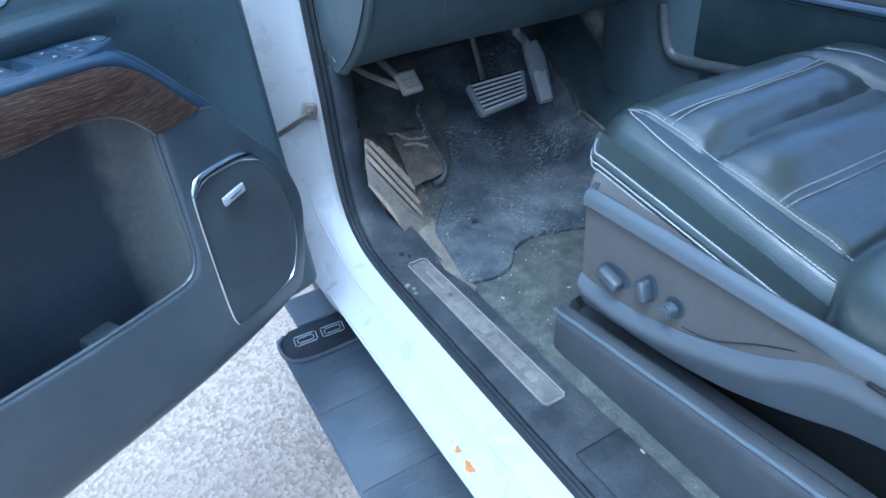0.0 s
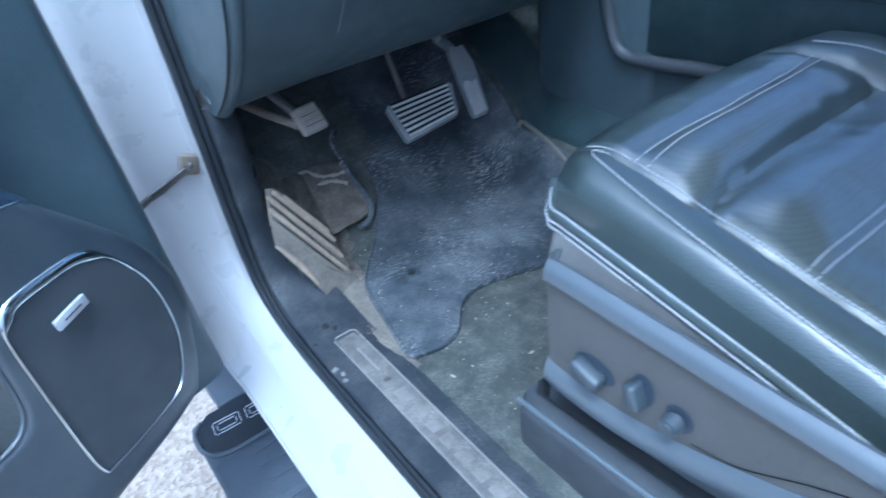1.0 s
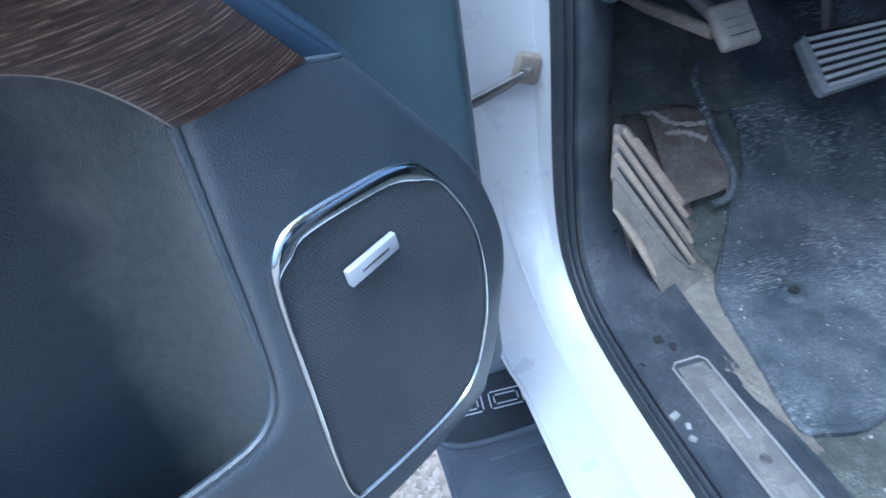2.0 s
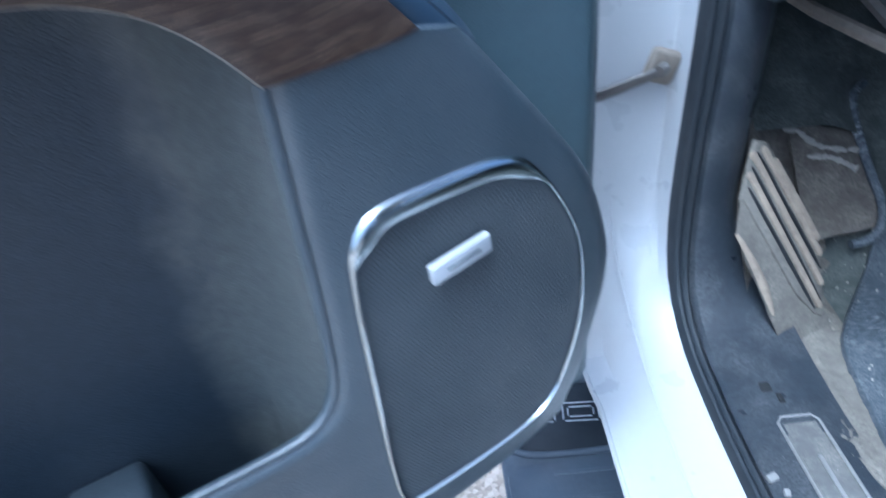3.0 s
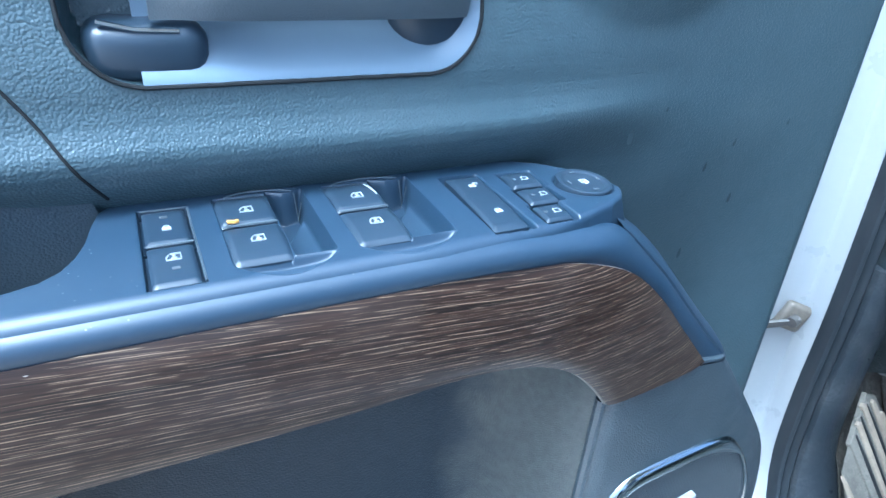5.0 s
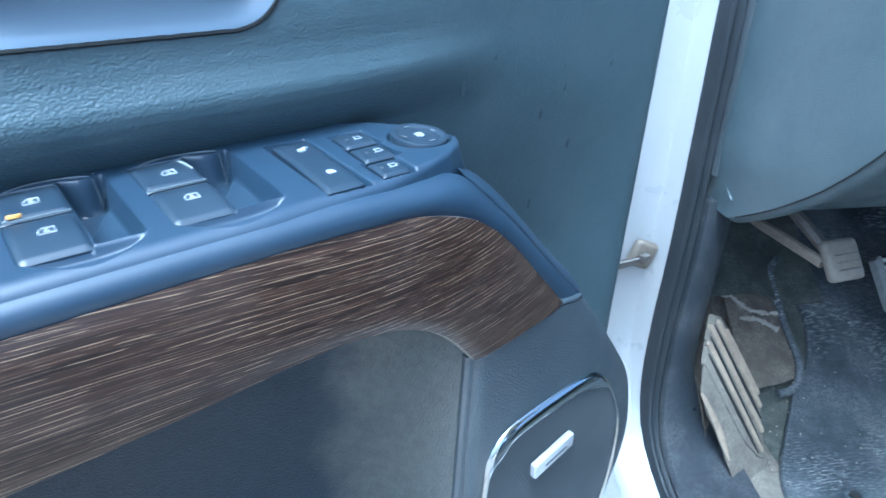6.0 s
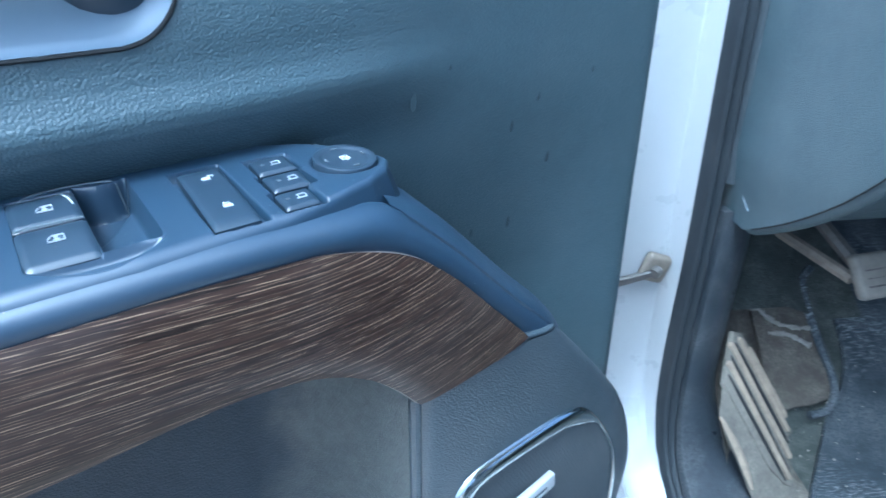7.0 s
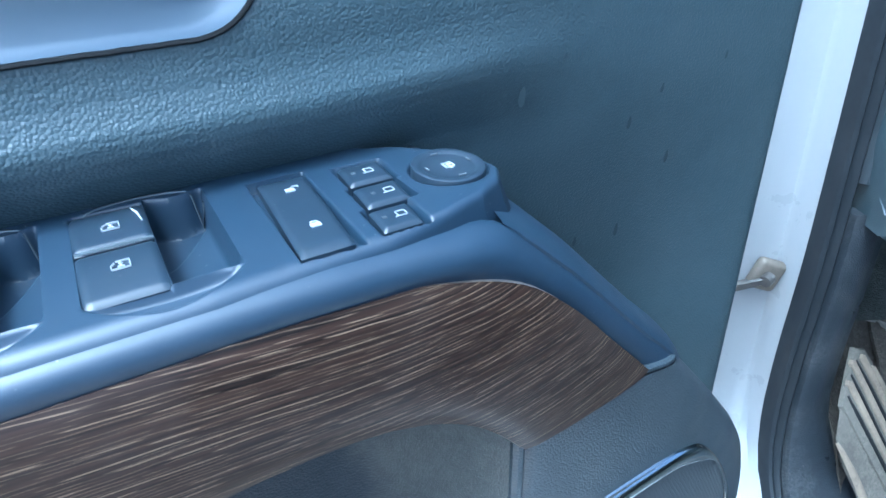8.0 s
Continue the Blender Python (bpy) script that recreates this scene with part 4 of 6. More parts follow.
for r0, r1, b0, b1, a1 in PITS:
    mid = 0.0405
    button("window_switch", r0, r1, b0 + 0.0005, mid, 1.2370, 1.2560, 0.0012, 0.0016, label="rocker window switch")
    button("window_switch", r0, r1, mid + 0.0005, b1 - 0.001, 1.2370, 1.2556, -0.0012, 0.0015, label="rocker window switch")
    icon("printed_icon", 0.5 * (r0 + r1) + 0.0005, 0.0285, 1.2581, WINDOW, 1.2)
    icon("printed_icon", 0.5 * (r0 + r1) + 0.0005, 0.0560, 1.2576, WINDOW, 1.2)
for r0, r1, b0, b1, a1 in PITS:
    arc = [(r0 - 0.0005, 0.0120), (r0 + 0.012, 0.0066), (0.5 * (r0 + a1), 0.0052), (a1 - 0.010, 0.0074), (a1 - 0.001, 0.0125)]
    part("rim_wear", tube([L(p.x, p.y, plinth_z(p.x, p.y) + 0.0001) for p in curve_pts(arc, 24)], 0.00045, 5), M_EDGE, plinth)
    part("switch_joint", tube([L(a, 0.0408, 1.2566) for a in np.linspace(r0 + 0.001, r1 - 0.001, 6)], 0.0006, 5), M_EDGE, plinth)
for a0, a1, b0, b1 in FLATS[:2]:
    part("rim_wear", tube([L(a1 + 0.0009, b, 1.2556) for b in np.linspace(b0, b1, 5)], 0.0004, 5), M_EDGE, plinth)
    part("rim_wear", tube([L(a, b0 - 0.0006, 1.2556) for a in np.linspace(a0, a1, 5)], 0.0004, 5), M_EDGE, plinth)
part("paint_nick", tube([L(0.4020, 0.0160, 1.2575), L(0.4038, 0.0220, 1.2577), L(0.4046, 0.0290, 1.2577)], 0.0005, 5, radii=[0.0002, 0.0005, 0.0003]), M_ICON, plinth, "white scratch")
part("crumb", tube([L(0.3305, 0.0385, 1.2578), L(0.3335, 0.0400, 1.2582), L(0.3350, 0.0390, 1.2580)], 0.0009, 6), surface("orange_crumb", (0.6, 0.33, 0.08), 0.7), plinth, "small orange crumb")
button("lock_switch", 0.4460, 0.4665, 0.0175, 0.0800, 1.250, 1.2560, 0.0, 0.0006, -0.003, "long door lock rocker")
icon("printed_icon", 0.4580, 0.0315, 1.2568, OPENED, 1.2)
icon("printed_icon", 0.4565, 0.0620, 1.2566, LOCKED, 1.2)
for (a0, a1, b0, b1), ia in zip(FLATS[3:], (0.4910, 0.4905, 0.4860)):
    button("mirror_button", a0, a1, b0, b1, 1.250, 1.2560, 0.0, 0.0003, -0.001, "small mirror button")
    icon("printed_icon", ia, 0.5 * (b0 + b1), 1.2564, MIRROR, 1.35)
    icon("faint_print", ia - 0.0065, 0.5 * (b0 + b1), 1.2564, DIM, 1.0, M_DIMPRINT)
rows = []
for rr, z in ((1.0, 1.2520), (1.0, 1.2575), (0.985, 1.2585), (0.95, 1.2588), (0.80, 1.2586), (0.74, 1.2580), (0.70, 1.2578), (0.35, 1.2580), (0.02, 1.2581)):
    rows.append([L(KNOB[0] + KNOB[2] * rr * math.cos(2 * math.pi * k / 40), KNOB[1] + KNOB[3] * rr * math.sin(2 * math.pi * k / 40), z) for k in range(40)])
part("mirror_knob", grid_mesh(rows, close_v=True), M_BUTTON, plinth, "round mirror adjuster knob")
icon("printed_icon", KNOB[0], KNOB[1], 1.2584, [(-2.0, -1.8, -1.5, 2.0), (1.5, -1.8, 2.0, 2.0), (-2.0, 1.6, 2.0, 2.1), (-2.0, -2.2, 2.0, -1.7), (-0.3, -1.2, 0.3, 1.2), (-1.1, -0.3, 1.1, 0.3), (-0.6, -3.2, 0.6, -2.2)], 1.05)
for da, db in ((0.0095, 0), (-0.0095, 0), (0, 0.0115), (0, -0.0115)):
    w, h = (0.3, 1.5) if da else (1.5, 0.3)
    icon("arrow_mark", KNOB[0] + da, KNOB[1] + db, 1.2588, [(-w, -h, w, h)], 1.0, M_DIMPRINT)

# dust caught behind the switch panel
dust = bmesh.new()
rnd = random.Random(21)
for k in range(150):
    a = rnd.uniform(0.29, 0.535)
    b = pl_min(a) + abs(rnd.gauss(0.0, 0.004)) + 0.001
    r = rnd.uniform(0.00018, 0.00042)
    bmesh.ops.create_icosphere(dust, subdivisions=1, radius=r, matrix=Matrix.Translation(L(a, b, plinth_z(a, b) + 0.4 * r)))
ob = part("dust_specks", dust, M_DIMPRINT, plinth, smooth=False)
tagged(ob, "pale dust specks", kind="stuff")

# leather armrest pad behind the wood
rows = []
for a in np.linspace(-0.30, 0.150, 20):
    e = sstep(0.158, 0.135, a)
    row = []
    for k in range(17):
        t = -0.2 + 1.9 * math.pi * k / 16 * 0.75
        row.append(L(a + 0.02 * math.cos(t), 0.055 + 0.046 * math.cos(t) * (0.9 + 0.1 * e), 1.222 + 0.038 * math.sin(t)))
    rows.append(row)
pad = part("armrest_pad", grid_mesh(rows), M_LEATHER, door, "black leather armrest pad")
part("stitching", tube([L(0.130 - 0.02 * t, 0.050 + 0.052 * t, 1.262 - 0.03 * t * t) for t in np.linspace(0, 1, 10)], 0.0012, 5), M_STITCH, pad)

# lower panel: speaker pod and the lip of the map pocket
IN = [(0.5305, 1.1300), (0.5310, 1.060), (0.5315, 0.985), (0.5290, 0.930), (0.518, 0.905), (0.495, 0.8945), (0.44, 0.8935), (0.33, 0.897), (0.14, 0.910), (-0.10, 0.925), (-0.30, 0.935)]
OUT = [(0.6495, 1.1240), (0.7190, 1.0450), (0.7640, 0.9860), (0.7950, 0.9150), (0.8000, 0.870), (0.788, 0.815), (0.762, 0.742), (0.715, 0.712), (0.45, 0.697), (0.05, 0.705), (-0.30, 0.715)]
rows = []
ins = curve_pts(IN, 400)
outs = curve_pts(OUT, 400)
for s in np.linspace(0, 1, 130):
    i = ins[int(round(399 * lerp_table(s, [0, 0.30, 0.50, 0.56, 1], [0, 0.165, 0.215, 0.245, 1])))]
    o = outs[int(round(399 * lerp_table(s, [0, 0.30, 0.50, 0.60, 1], [0, 0.225, 0.345, 0.40, 1])))]
    row = [L(i.x - 0.004, 0.070, i.y - 0.03 * sstep(0.30, 0.50, s))]
    for w in (0.0, 0.010, 0.022, 0.036, 0.055, 0.08, 0.12, 0.22, 0.34, 0.46, 0.58, 0.70, 0.80, 0.87, 0.92, 0.955, 0.98, 0.995, 1.0):
        a, z = i.x + (o.x - i.x) * w, i.y + (o.y - i.y) * w
        z += 0.0085 * math.sin(math.pi * w ** 1.25) * sstep(0.06, 0.0, s)
        dist_in = w * math.hypot(o.x - i.x, o.y - i.y)
        b = pod_b(a) + 0.0015
        b -= 0.007 * (1 - min(1.0, dist_in / 0.012)) ** 2
        b -= 0.016 * (max(0.0, w - 0.80) / 0.20) ** 2.6
        b -= 0.012 * (max(0.0, w - 0.955) / 0.045) ** 2
        row.append(L(a, b, z))
    row.append(L(o.x + 0.001, 0.035, o.y))
    row.append(L(o.x - 0.002, -0.004, o.y))
    rows.append(row)
pod = part("lower_panel", grid_mesh(rows), M_POD, door, "grained dark plastic lower panel with map pocket", sharp=65)
lip = []
for w in np.linspace(0, 1.0, 26):
    a = 0.5305 + 0.119 * w
    lip.append(L(a, pod_b(a) - 0.0020 - 0.016 * (max(0.0, w - 0.80) / 0.20) ** 2.6, 1.1300 - 0.006 * w + 0.0085 * math.sin(math.pi * w ** 1.25) + 0.0004))
part("corner_rim", tube(lip, 0.0024, 8), M_POD, pod, "raised rim at the end of the wood trim")
part("corner_fill", prism([(0.540, 1.128), (0.600, 1.142), (0.634, 1.118), (0.655, 1.112), (0.700, 1.055), (0.560, 1.055)], lambda u, v, h: L(u, h, v), 0.0, 0.074, 0.004), M_POD, pod)

# inside of the map pocket
rows = []
for z in np.linspace(0.73, 1.19, 26):
    k = sstep(0.93, 0.86, z)
    top = 0.531 - 0.10 * max(0.0, z - 1.131)
    rows.append([L(top + 0.0008, 0.0868, z), L(top - 0.003, 0.0820, z), L(top - 0.008, 0.075, z), L(0.517 - 0.01 * k, 0.062, z), L(0.506 - 0.01 * k, 0.044, z), L(0.497, 0.031, z), L(0.488, 0.0225, z), L(0.476, 0.0180, z), L(0.462, 0.0168, z)])
part("pocket_wall", grid_mesh(rows), M_POCKET, door, "dusty grey-brown pocket side wall with painted shade towards the back", sharp=85)
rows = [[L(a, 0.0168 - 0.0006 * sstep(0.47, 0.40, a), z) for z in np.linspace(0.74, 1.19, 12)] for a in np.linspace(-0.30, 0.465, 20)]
part("pocket_back", grid_mesh(rows), M_POCKET, door, "pocket back wall with shade painted as dark colour")
rows = [[L(a, b, 0.752 + 0.02 * (abs(b - 0.045) / 0.045) ** 3) for b in np.linspace(0.0, 0.088, 10)] for a in np.linspace(-0.30, 0.535, 30)]
part("pocket_floor", grid_mesh(rows), M_LINER, door)
rows = [[L(a, 0.070, z) for z in (0.74, 0.80, 0.85, 0.872)] for a in np.linspace(-0.30, 0.53, 20)]
part("pocket_front", grid_mesh(rows), M_LINER, door)
for ca in (0.378, 0.205):
    bm = rbox(L(ca, 0.043, 0.815), (0.052, 0.056, 0.112), 0.007, 3)
    for v in bm.verts:
        if v.co.z > 0.85:
            v.co.z += 0.10 * (v.co.y - 0.043)
        else:
            v.co.x = -ca + (v.co.x + ca) * 1.25
    divider = part("bottle_divider", bm, M_POD, door, "grey bottle divider in the pocket")
    part("peg_hole", tube([L(ca + 0.012, 0.052, 0.869), L(ca + 0.012, 0.052, 0.8735)], 0.0022, 8), M_DIMPRINT, divider)

# rounded rim of the map pocket's mouth
mouth = [i for i in ins[:330]]
part("pocket_rim", tube([L(p.x + 0.0005, pod_b(p.x) - 0.0044, p.y) for p in mouth[::5]], 0.0036, 8), M_POD, pod, "rounded scuffed rim of the map pocket")

# rear lower panel with a grab hollow
TOPL = curve_pts([(0.252, 1.186), (0.20, 1.188), (0.10, 1.20), (-0.05, 1.21), (-0.30, 1.22)], 40)
BOTL = curve_pts([(0.250, 1.182), (0.236, 1.120), (0.200, 1.060), (0.160, 1.028), (0.09, 1.020), (0.0, 1.012), (-0.30, 1.0)], 40)
rows = []
for u, w in zip(TOPL, BOTL):
    rows.append([L(w.x, 0.05, w.y)] + [L(u.x + (w.x - u.x) * t, 0.080 + 0.018 * math.sin(math.pi * min(1, t * 1.1) * 0.9) , u.y + (w.y - u.y) * t) for t in np.linspace(1, 0, 12)])
part("rear_lower_panel", grid_mesh(rows), M_POD, door, "smooth convex rear part of the panel", sharp=80)
part("grab_ring", tube([L(0.03 + 0.062 * math.cos(t), 0.099, 1.135 + 0.055 * math.sin(t)) for t in np.linspace(0, 2 * math.pi, 30)[:-1]], 0.004, 8, closed=True), M_SILVER, door, "satin silver grab ring")

# speaker: chrome ring, perforated grille, badge
RING = [(0.5505, 1.000), (0.5560, 1.030), (0.5750, 1.0465), (0.6250, 1.0490), (0.6640, 1.0455), (0.6890, 1.0310), (0.7200, 0.9880), (0.7405, 0.9420), (0.7480, 0.8850), (0.7420, 0.8300), (0.7160, 0.7760),
        (0.6700, 0.7620), (0.5760, 0.7620), (0.5585, 0.7740), (0.5530, 0.8200), (0.5510, 0.9100)]
rp = curve_pts(RING, 140, closed=True)
cen = Vector((0.645, 0.905))
speaker = part("speaker", prism([(p.x, p.y) for p in rp], lambda u, v, h: L(u, pod_b(u) - 0.012 + h, v), 0.0, 0.0070), M_GAP, door, "door speaker with perforated grille", smooth=False)
rows, hole = [], []
for i, p in enumerate(rp):
    q = (rp[(i + 1) % 140] - rp[i - 1]).normalized()
    nrm = Vector((q.y, -q.x))
    if (p + nrm * 0.01 - cen).length > (p - cen).length:
        nrm = -nrm
    topness = sstep(1.012, 1.036, p.y) * sstep(0.735, 0.675, p.x)
    w = 0.0045 + 0.0115 * topness
    e = pod_b(p.x) + 0.0012
    row = []
    for t, hgt in ((0.0, 0.0), (0.05, 0.0022), (0.25, 0.0042), (0.5, 0.0048), (0.75, 0.0044), (0.93, 0.0028), (1.0, 0.0012), (1.05, -0.002)):
        c = p + nrm * w * t
        row.append(L(c.x, e + hgt, c.y))
    hole.append(p + nrm * w * 0.97)
    rows.append(row)
part("chrome_ring", grid_mesh(rows, close_u=True), M_CHROME, speaker, "bright chrome ring, broad at the top")


def inside(poly, x, y):
    hit = False
    n = len(poly)
    for i in range(n):
        x0, y0, x1, y1 = poly[i][0], poly[i][1], poly[i - 1][0], poly[i - 1][1]
        if (y0 > y) != (y1 > y) and x < (x1 - x0) * (y - y0) / (y1 - y0) + x0:
            hit = not hit
    return hit


# grille: hexagonal cells, each with a round hole
pitch = 0.0029
verts, faces = [], []
hp = [(p.x, p.y) for p in hole]
rowsn = int(0.31 / (pitch * 0.866)) + 1
cells = []
for j in range(rowsn):
    for i in range(int(0.22 / pitch) + 1):
        x = 0.540 + (i + 0.5 * (j % 2)) * pitch
        y = 0.752 + j * pitch * 0.866
        if inside(hp, x, y):
            cells.append((x, y))
R6, RH = pitch / math.sqrt(3) * 1.001, pitch * 0.43


def grille_b(x, y):
    return pod_b(x) + 0.0030 + 0.0022 * max(0.0, 1 - ((x - 0.65) / 0.10) ** 2 - ((y - 0.90) / 0.15) ** 2)


for x, y in cells:
    base = len(verts)
    for k in range(6):
        t = math.pi / 6 + k * math.pi / 3
        verts.append(L(x + R6 * math.cos(t), grille_b(x, y), y + R6 * math.sin(t)))
    for k in range(6):
        t = math.pi / 6 + k * math.pi / 3
        verts.append(L(x + RH * math.cos(t), grille_b(x, y) - 0.0003, y + RH * math.sin(t)))
    for k in range(6):
        n1 = (k + 1) % 6
        faces.append((base + k, base + n1, base + 6 + n1, base + 6 + k))
me = bpy.data.meshes.new("grille")
me.from_pydata([tuple(v) for v in verts], [], faces)
me.materials.append(M_GRILLE)
grille = new("grille", me)
grille.parent = speaker
tagged(grille, "fine perforated dark steel grille", kind="stuff")
rows = [[L(0.655 + r * math.cos(t), pod_b(0.655 + r * math.cos(t)) - 0.0015, 0.930 + 1.0 * r * math.sin(t)) for t in np.linspace(0, 2 * math.pi, 49)[:-1]] for r in (0.060, 0.066, 0.072, 0.080)]
part("cone_surround", grid_mesh(rows, close_v=True), M_CONE, speaker)
badge = part("badge", rbox(L(0.6245, 0.0965, 0.9905), (0.047, 0.0060, 0.0150), 0.0016, 2, pose(0, 0, 0, 0, 7, 4)), M_BADGE, speaker, "pale metal badge plate")
part("badge_mark", rbox(L(0.6255, 0.0998, 0.9908), (0.026, 0.0004, 0.0022), 0.0001, 1, pose(0, 0, 0, 0, 7, 4)), M_CHROME, speaker, "faint mark on the badge")

# ---------------------------------------------------------------- footwell: mat, dead pedal, pedals
MAT = [(0.543, 1.004), (0.560, 0.992), (0.605, 0.981), (0.645, 0.992), (0.672, 1.022), (0.690, 1.040), (0.712, 1.052), (0.745, 1.060), (0.80, 1.050), (0.90, 1.016), (1.010, 0.988), (1.060, 0.990),
       (1.092, 1.020), (1.110, 1.10), (1.125, 1.22), (1.130, 1.32), (1.128, 1.45), (1.120, 1.62), (1.05, 1.66), (0.86, 1.66), (0.790, 1.645), (0.772, 1.60), (0.764, 1.50), (0.757, 1.43), (0.735, 1.385),
       (0.708, 1.365), (0.690, 1.340), (0.655, 1.30), (0.612, 1.250), (0.585, 1.205), (0.562, 1.10)]
mp = curve_pts(MAT, 150, closed=True)
mat_thing = thing("floor_mat", (0.80, 1.2, 0.667), "dusty black rubber floor mat on muddy carpet", "floor mat")
mc = Vector((0.86, 1.28))
rows = []
for t, up in ((1.0, 0.002), (1.0, 0.009), (0.992, 0.0115), (0.978, 0.0115), (0.970, 0.0085), (0.93, 0.0080), (0.85, 0.0080), (0.75, 0.008), (0.65, 0.008), (0.55, 0.008), (0.45, 0.008), (0.35, 0.008), (0.25, 0.008), (0.15, 0.008), (0.06, 0.008), (0.0, 0.008)):
    row = []
    for p in mp:
        x, y = mc.x + (p.x - mc.x) * t, mc.y + (p.y - mc.y) * t
        row.append((x, y, floor_z(x, y) + up + 0.0016 * noise.noise((x * 9, y * 9, 3))))
    rows.append(row)
part("mat_sheet", grid_mesh(rows, close_v=True), M_MAT, mat_thing)
for hx, hy in ((0.676, 1.180), (1.034, 1.096)):
    bm = bmesh.new()
    bmesh.ops.create_cone(bm, cap_ends=True, segments=20, radius1=0.020, radius2=0.014, depth=0.006, matrix=Matrix.Translation((hx, hy, floor_z(hx, hy) + 0.010)))
    eye = part("mat_eyelet", bm, M_MAT, mat_thing)
    bm = bmesh.new()
    bmesh.ops.create_cone(bm, cap_ends=True, segments=16, radius1=0.008, radius2=0.007, depth=0.004, matrix=Matrix.Translation((hx, hy, floor_z(hx, hy) + 0.0145)))
    part("hook", bm, M_GAP, eye)
# long raised rib at the tunnel side, with a pale scuffed stretch
rib = [(1.122, 1.352), (1.132, 1.356), (1.137, 1.345), (1.127, 1.262), (1.110, 1.195), (1.098, 1.148)]
part("side_rib", tube(curve_pts([(x, y, floor_z(x, y) + 0.011) for x, y in rib], 30), 0.005, 8), M_BEIGE, mat_thing, "pale worn rib")
rows = []
rnd = random.Random(2)
EDGE_A = curve_pts([(1.083, 1.189), (1.091, 1.162), (1.096, 1.139), (1.092, 1.092), (1.086, 1.062)], 26)
EDGE_B = curve_pts([(1.082, 1.187), (1.079, 1.150), (1.076, 1.116), (1.076, 1.082), (1.084, 1.062)], 26)
for p, q in zip(EDGE_A, EDGE_B):
    w = 0.002 * rnd.uniform(-1, 1)
    row = [p.lerp(q, t) + Vector((w * (t - 0.5), w)) for t in (0.0, 0.2, 0.4, 0.6, 0.8, 1.0)]
    rows.append([(r.x, r.y, floor_z(r.x, r.y) + 0.0115 + 0.0015 * rnd.random()) for r in row])
part("scuffed_patch", grid_mesh(rows), M_CHALK, mat_thing, "pale scuffed patch on the mat")
part("scratch", tube([(x, 1.437 + 0.004 * math.sin(x * 60), floor_z(x, 1.437) + 0.0088) for x in np.linspace(0.841, 0.877, 9)], 0.0010, 5), M_CHALK, mat_thing, "pale scratch")
# loose grit
grit = bmesh.new()
rnd = random.Random(7)
for k in range(420):
    x = rnd.uniform(0.56, 1.08)
    y = rnd.uniform(0.78, 1.42)
    s = rnd.choice((0.0008, 0.0010, 0.0013, 0.0020)) * rnd.uniform(0.7, 1.3)
    if 0.62 < x < 1.1 and y < 0.83:
        continue
    m4 = Matrix.Translation((x, y, floor_z(x, y) + 0.0085)) @ Euler((rnd.random() * 3, rnd.random() * 3, rnd.random() * 3)).to_matrix().to_4x4() @ Matrix.Diagonal((s, s * 0.7, s * 0.5, 1))
    bmesh.ops.create_icosphere(grit, subdivisions=1, radius=1.0, matrix=m4)
for x, y, z, r in ((0.533, 0.50, 0.673, 0.0035), (0.701, 0.871, 0.669, 0.0040), (0.574, 0.918, 0.669, 0.0034)):
    bmesh.ops.create_icosphere(grit, subdivisions=1, radius=1.0, matrix=Matrix.Translation((x, y, z)) @ Euler((0.4, 0.2, x * 9)).to_matrix().to_4x4() @ Matrix.Diagonal((r * 1.6, r * 0.7, r * 0.5, 1)))
g = part("grit", grit, M_PALE, None, smooth=False)
tagged(g, "scattered pale grit and crumbs on floor", "grit", kind="stuff")

# dried mud between the sill and the mat
rows = []
for i in range(90):
    y = 0.975 + 0.285 * i / 89
    xl = lerp_table(y, [0.975, 1.03, 1.10, 1.15, 1.20, 1.26], [0.546, 0.534, 0.518, 0.521, 0.526, 0.530]) + 0.005 * noise.noise((y * 45, 7, 0))
    xr = lerp_table(y, [0.975, 1.06, 1.12, 1.20, 1.26], [0.552, 0.562, 0.574, 0.598, 0.614]) + 0.006 * noise.noise((y * 40, 2, 0))
    rows.append([(xl + (xr - xl) * k / 15, y, 0.6695 + max(0.0, floor_z(0.6, y) - 0.664) + 0.0030 * noise.noise((k * 0.55, y * 75, 4)) + 0.0016 * noise.noise((k * 1.6, y * 210, 9)) - 0.006 * (k in (0, 15))) for k in range(16)])
bm = grid_mesh(rows)
rnd = random.Random(9)
for k in range(70):
    y = rnd.uniform(0.99, 1.20)
    x = lerp_table(y, [0.99, 1.06, 1.12, 1.20], [0.552, 0.560, 0.570, 0.590]) - abs(rnd.gauss(0, 0.012))
    r = rnd.choice((0.0012, 0.0016, 0.0024, 0.0034)) * rnd.uniform(0.7, 1.2)
    m4 = Matrix.Translation((x, y, 0.6705)) @ Euler((rnd.random() * 3, rnd.random() * 3, rnd.random() * 3)).to_matrix().to_4x4() @ Matrix.Diagonal((r * 1.4, r, r * 0.7, 1))
    bmesh.ops.create_icosphere(bm, subdivisions=1, radius=1.0, matrix=m4)
silt = part("dried_mud", grid_mesh(rows), M_SILT)
tagged(silt, "tan dried mud beside the floor mat", "mud", kind="stuff")

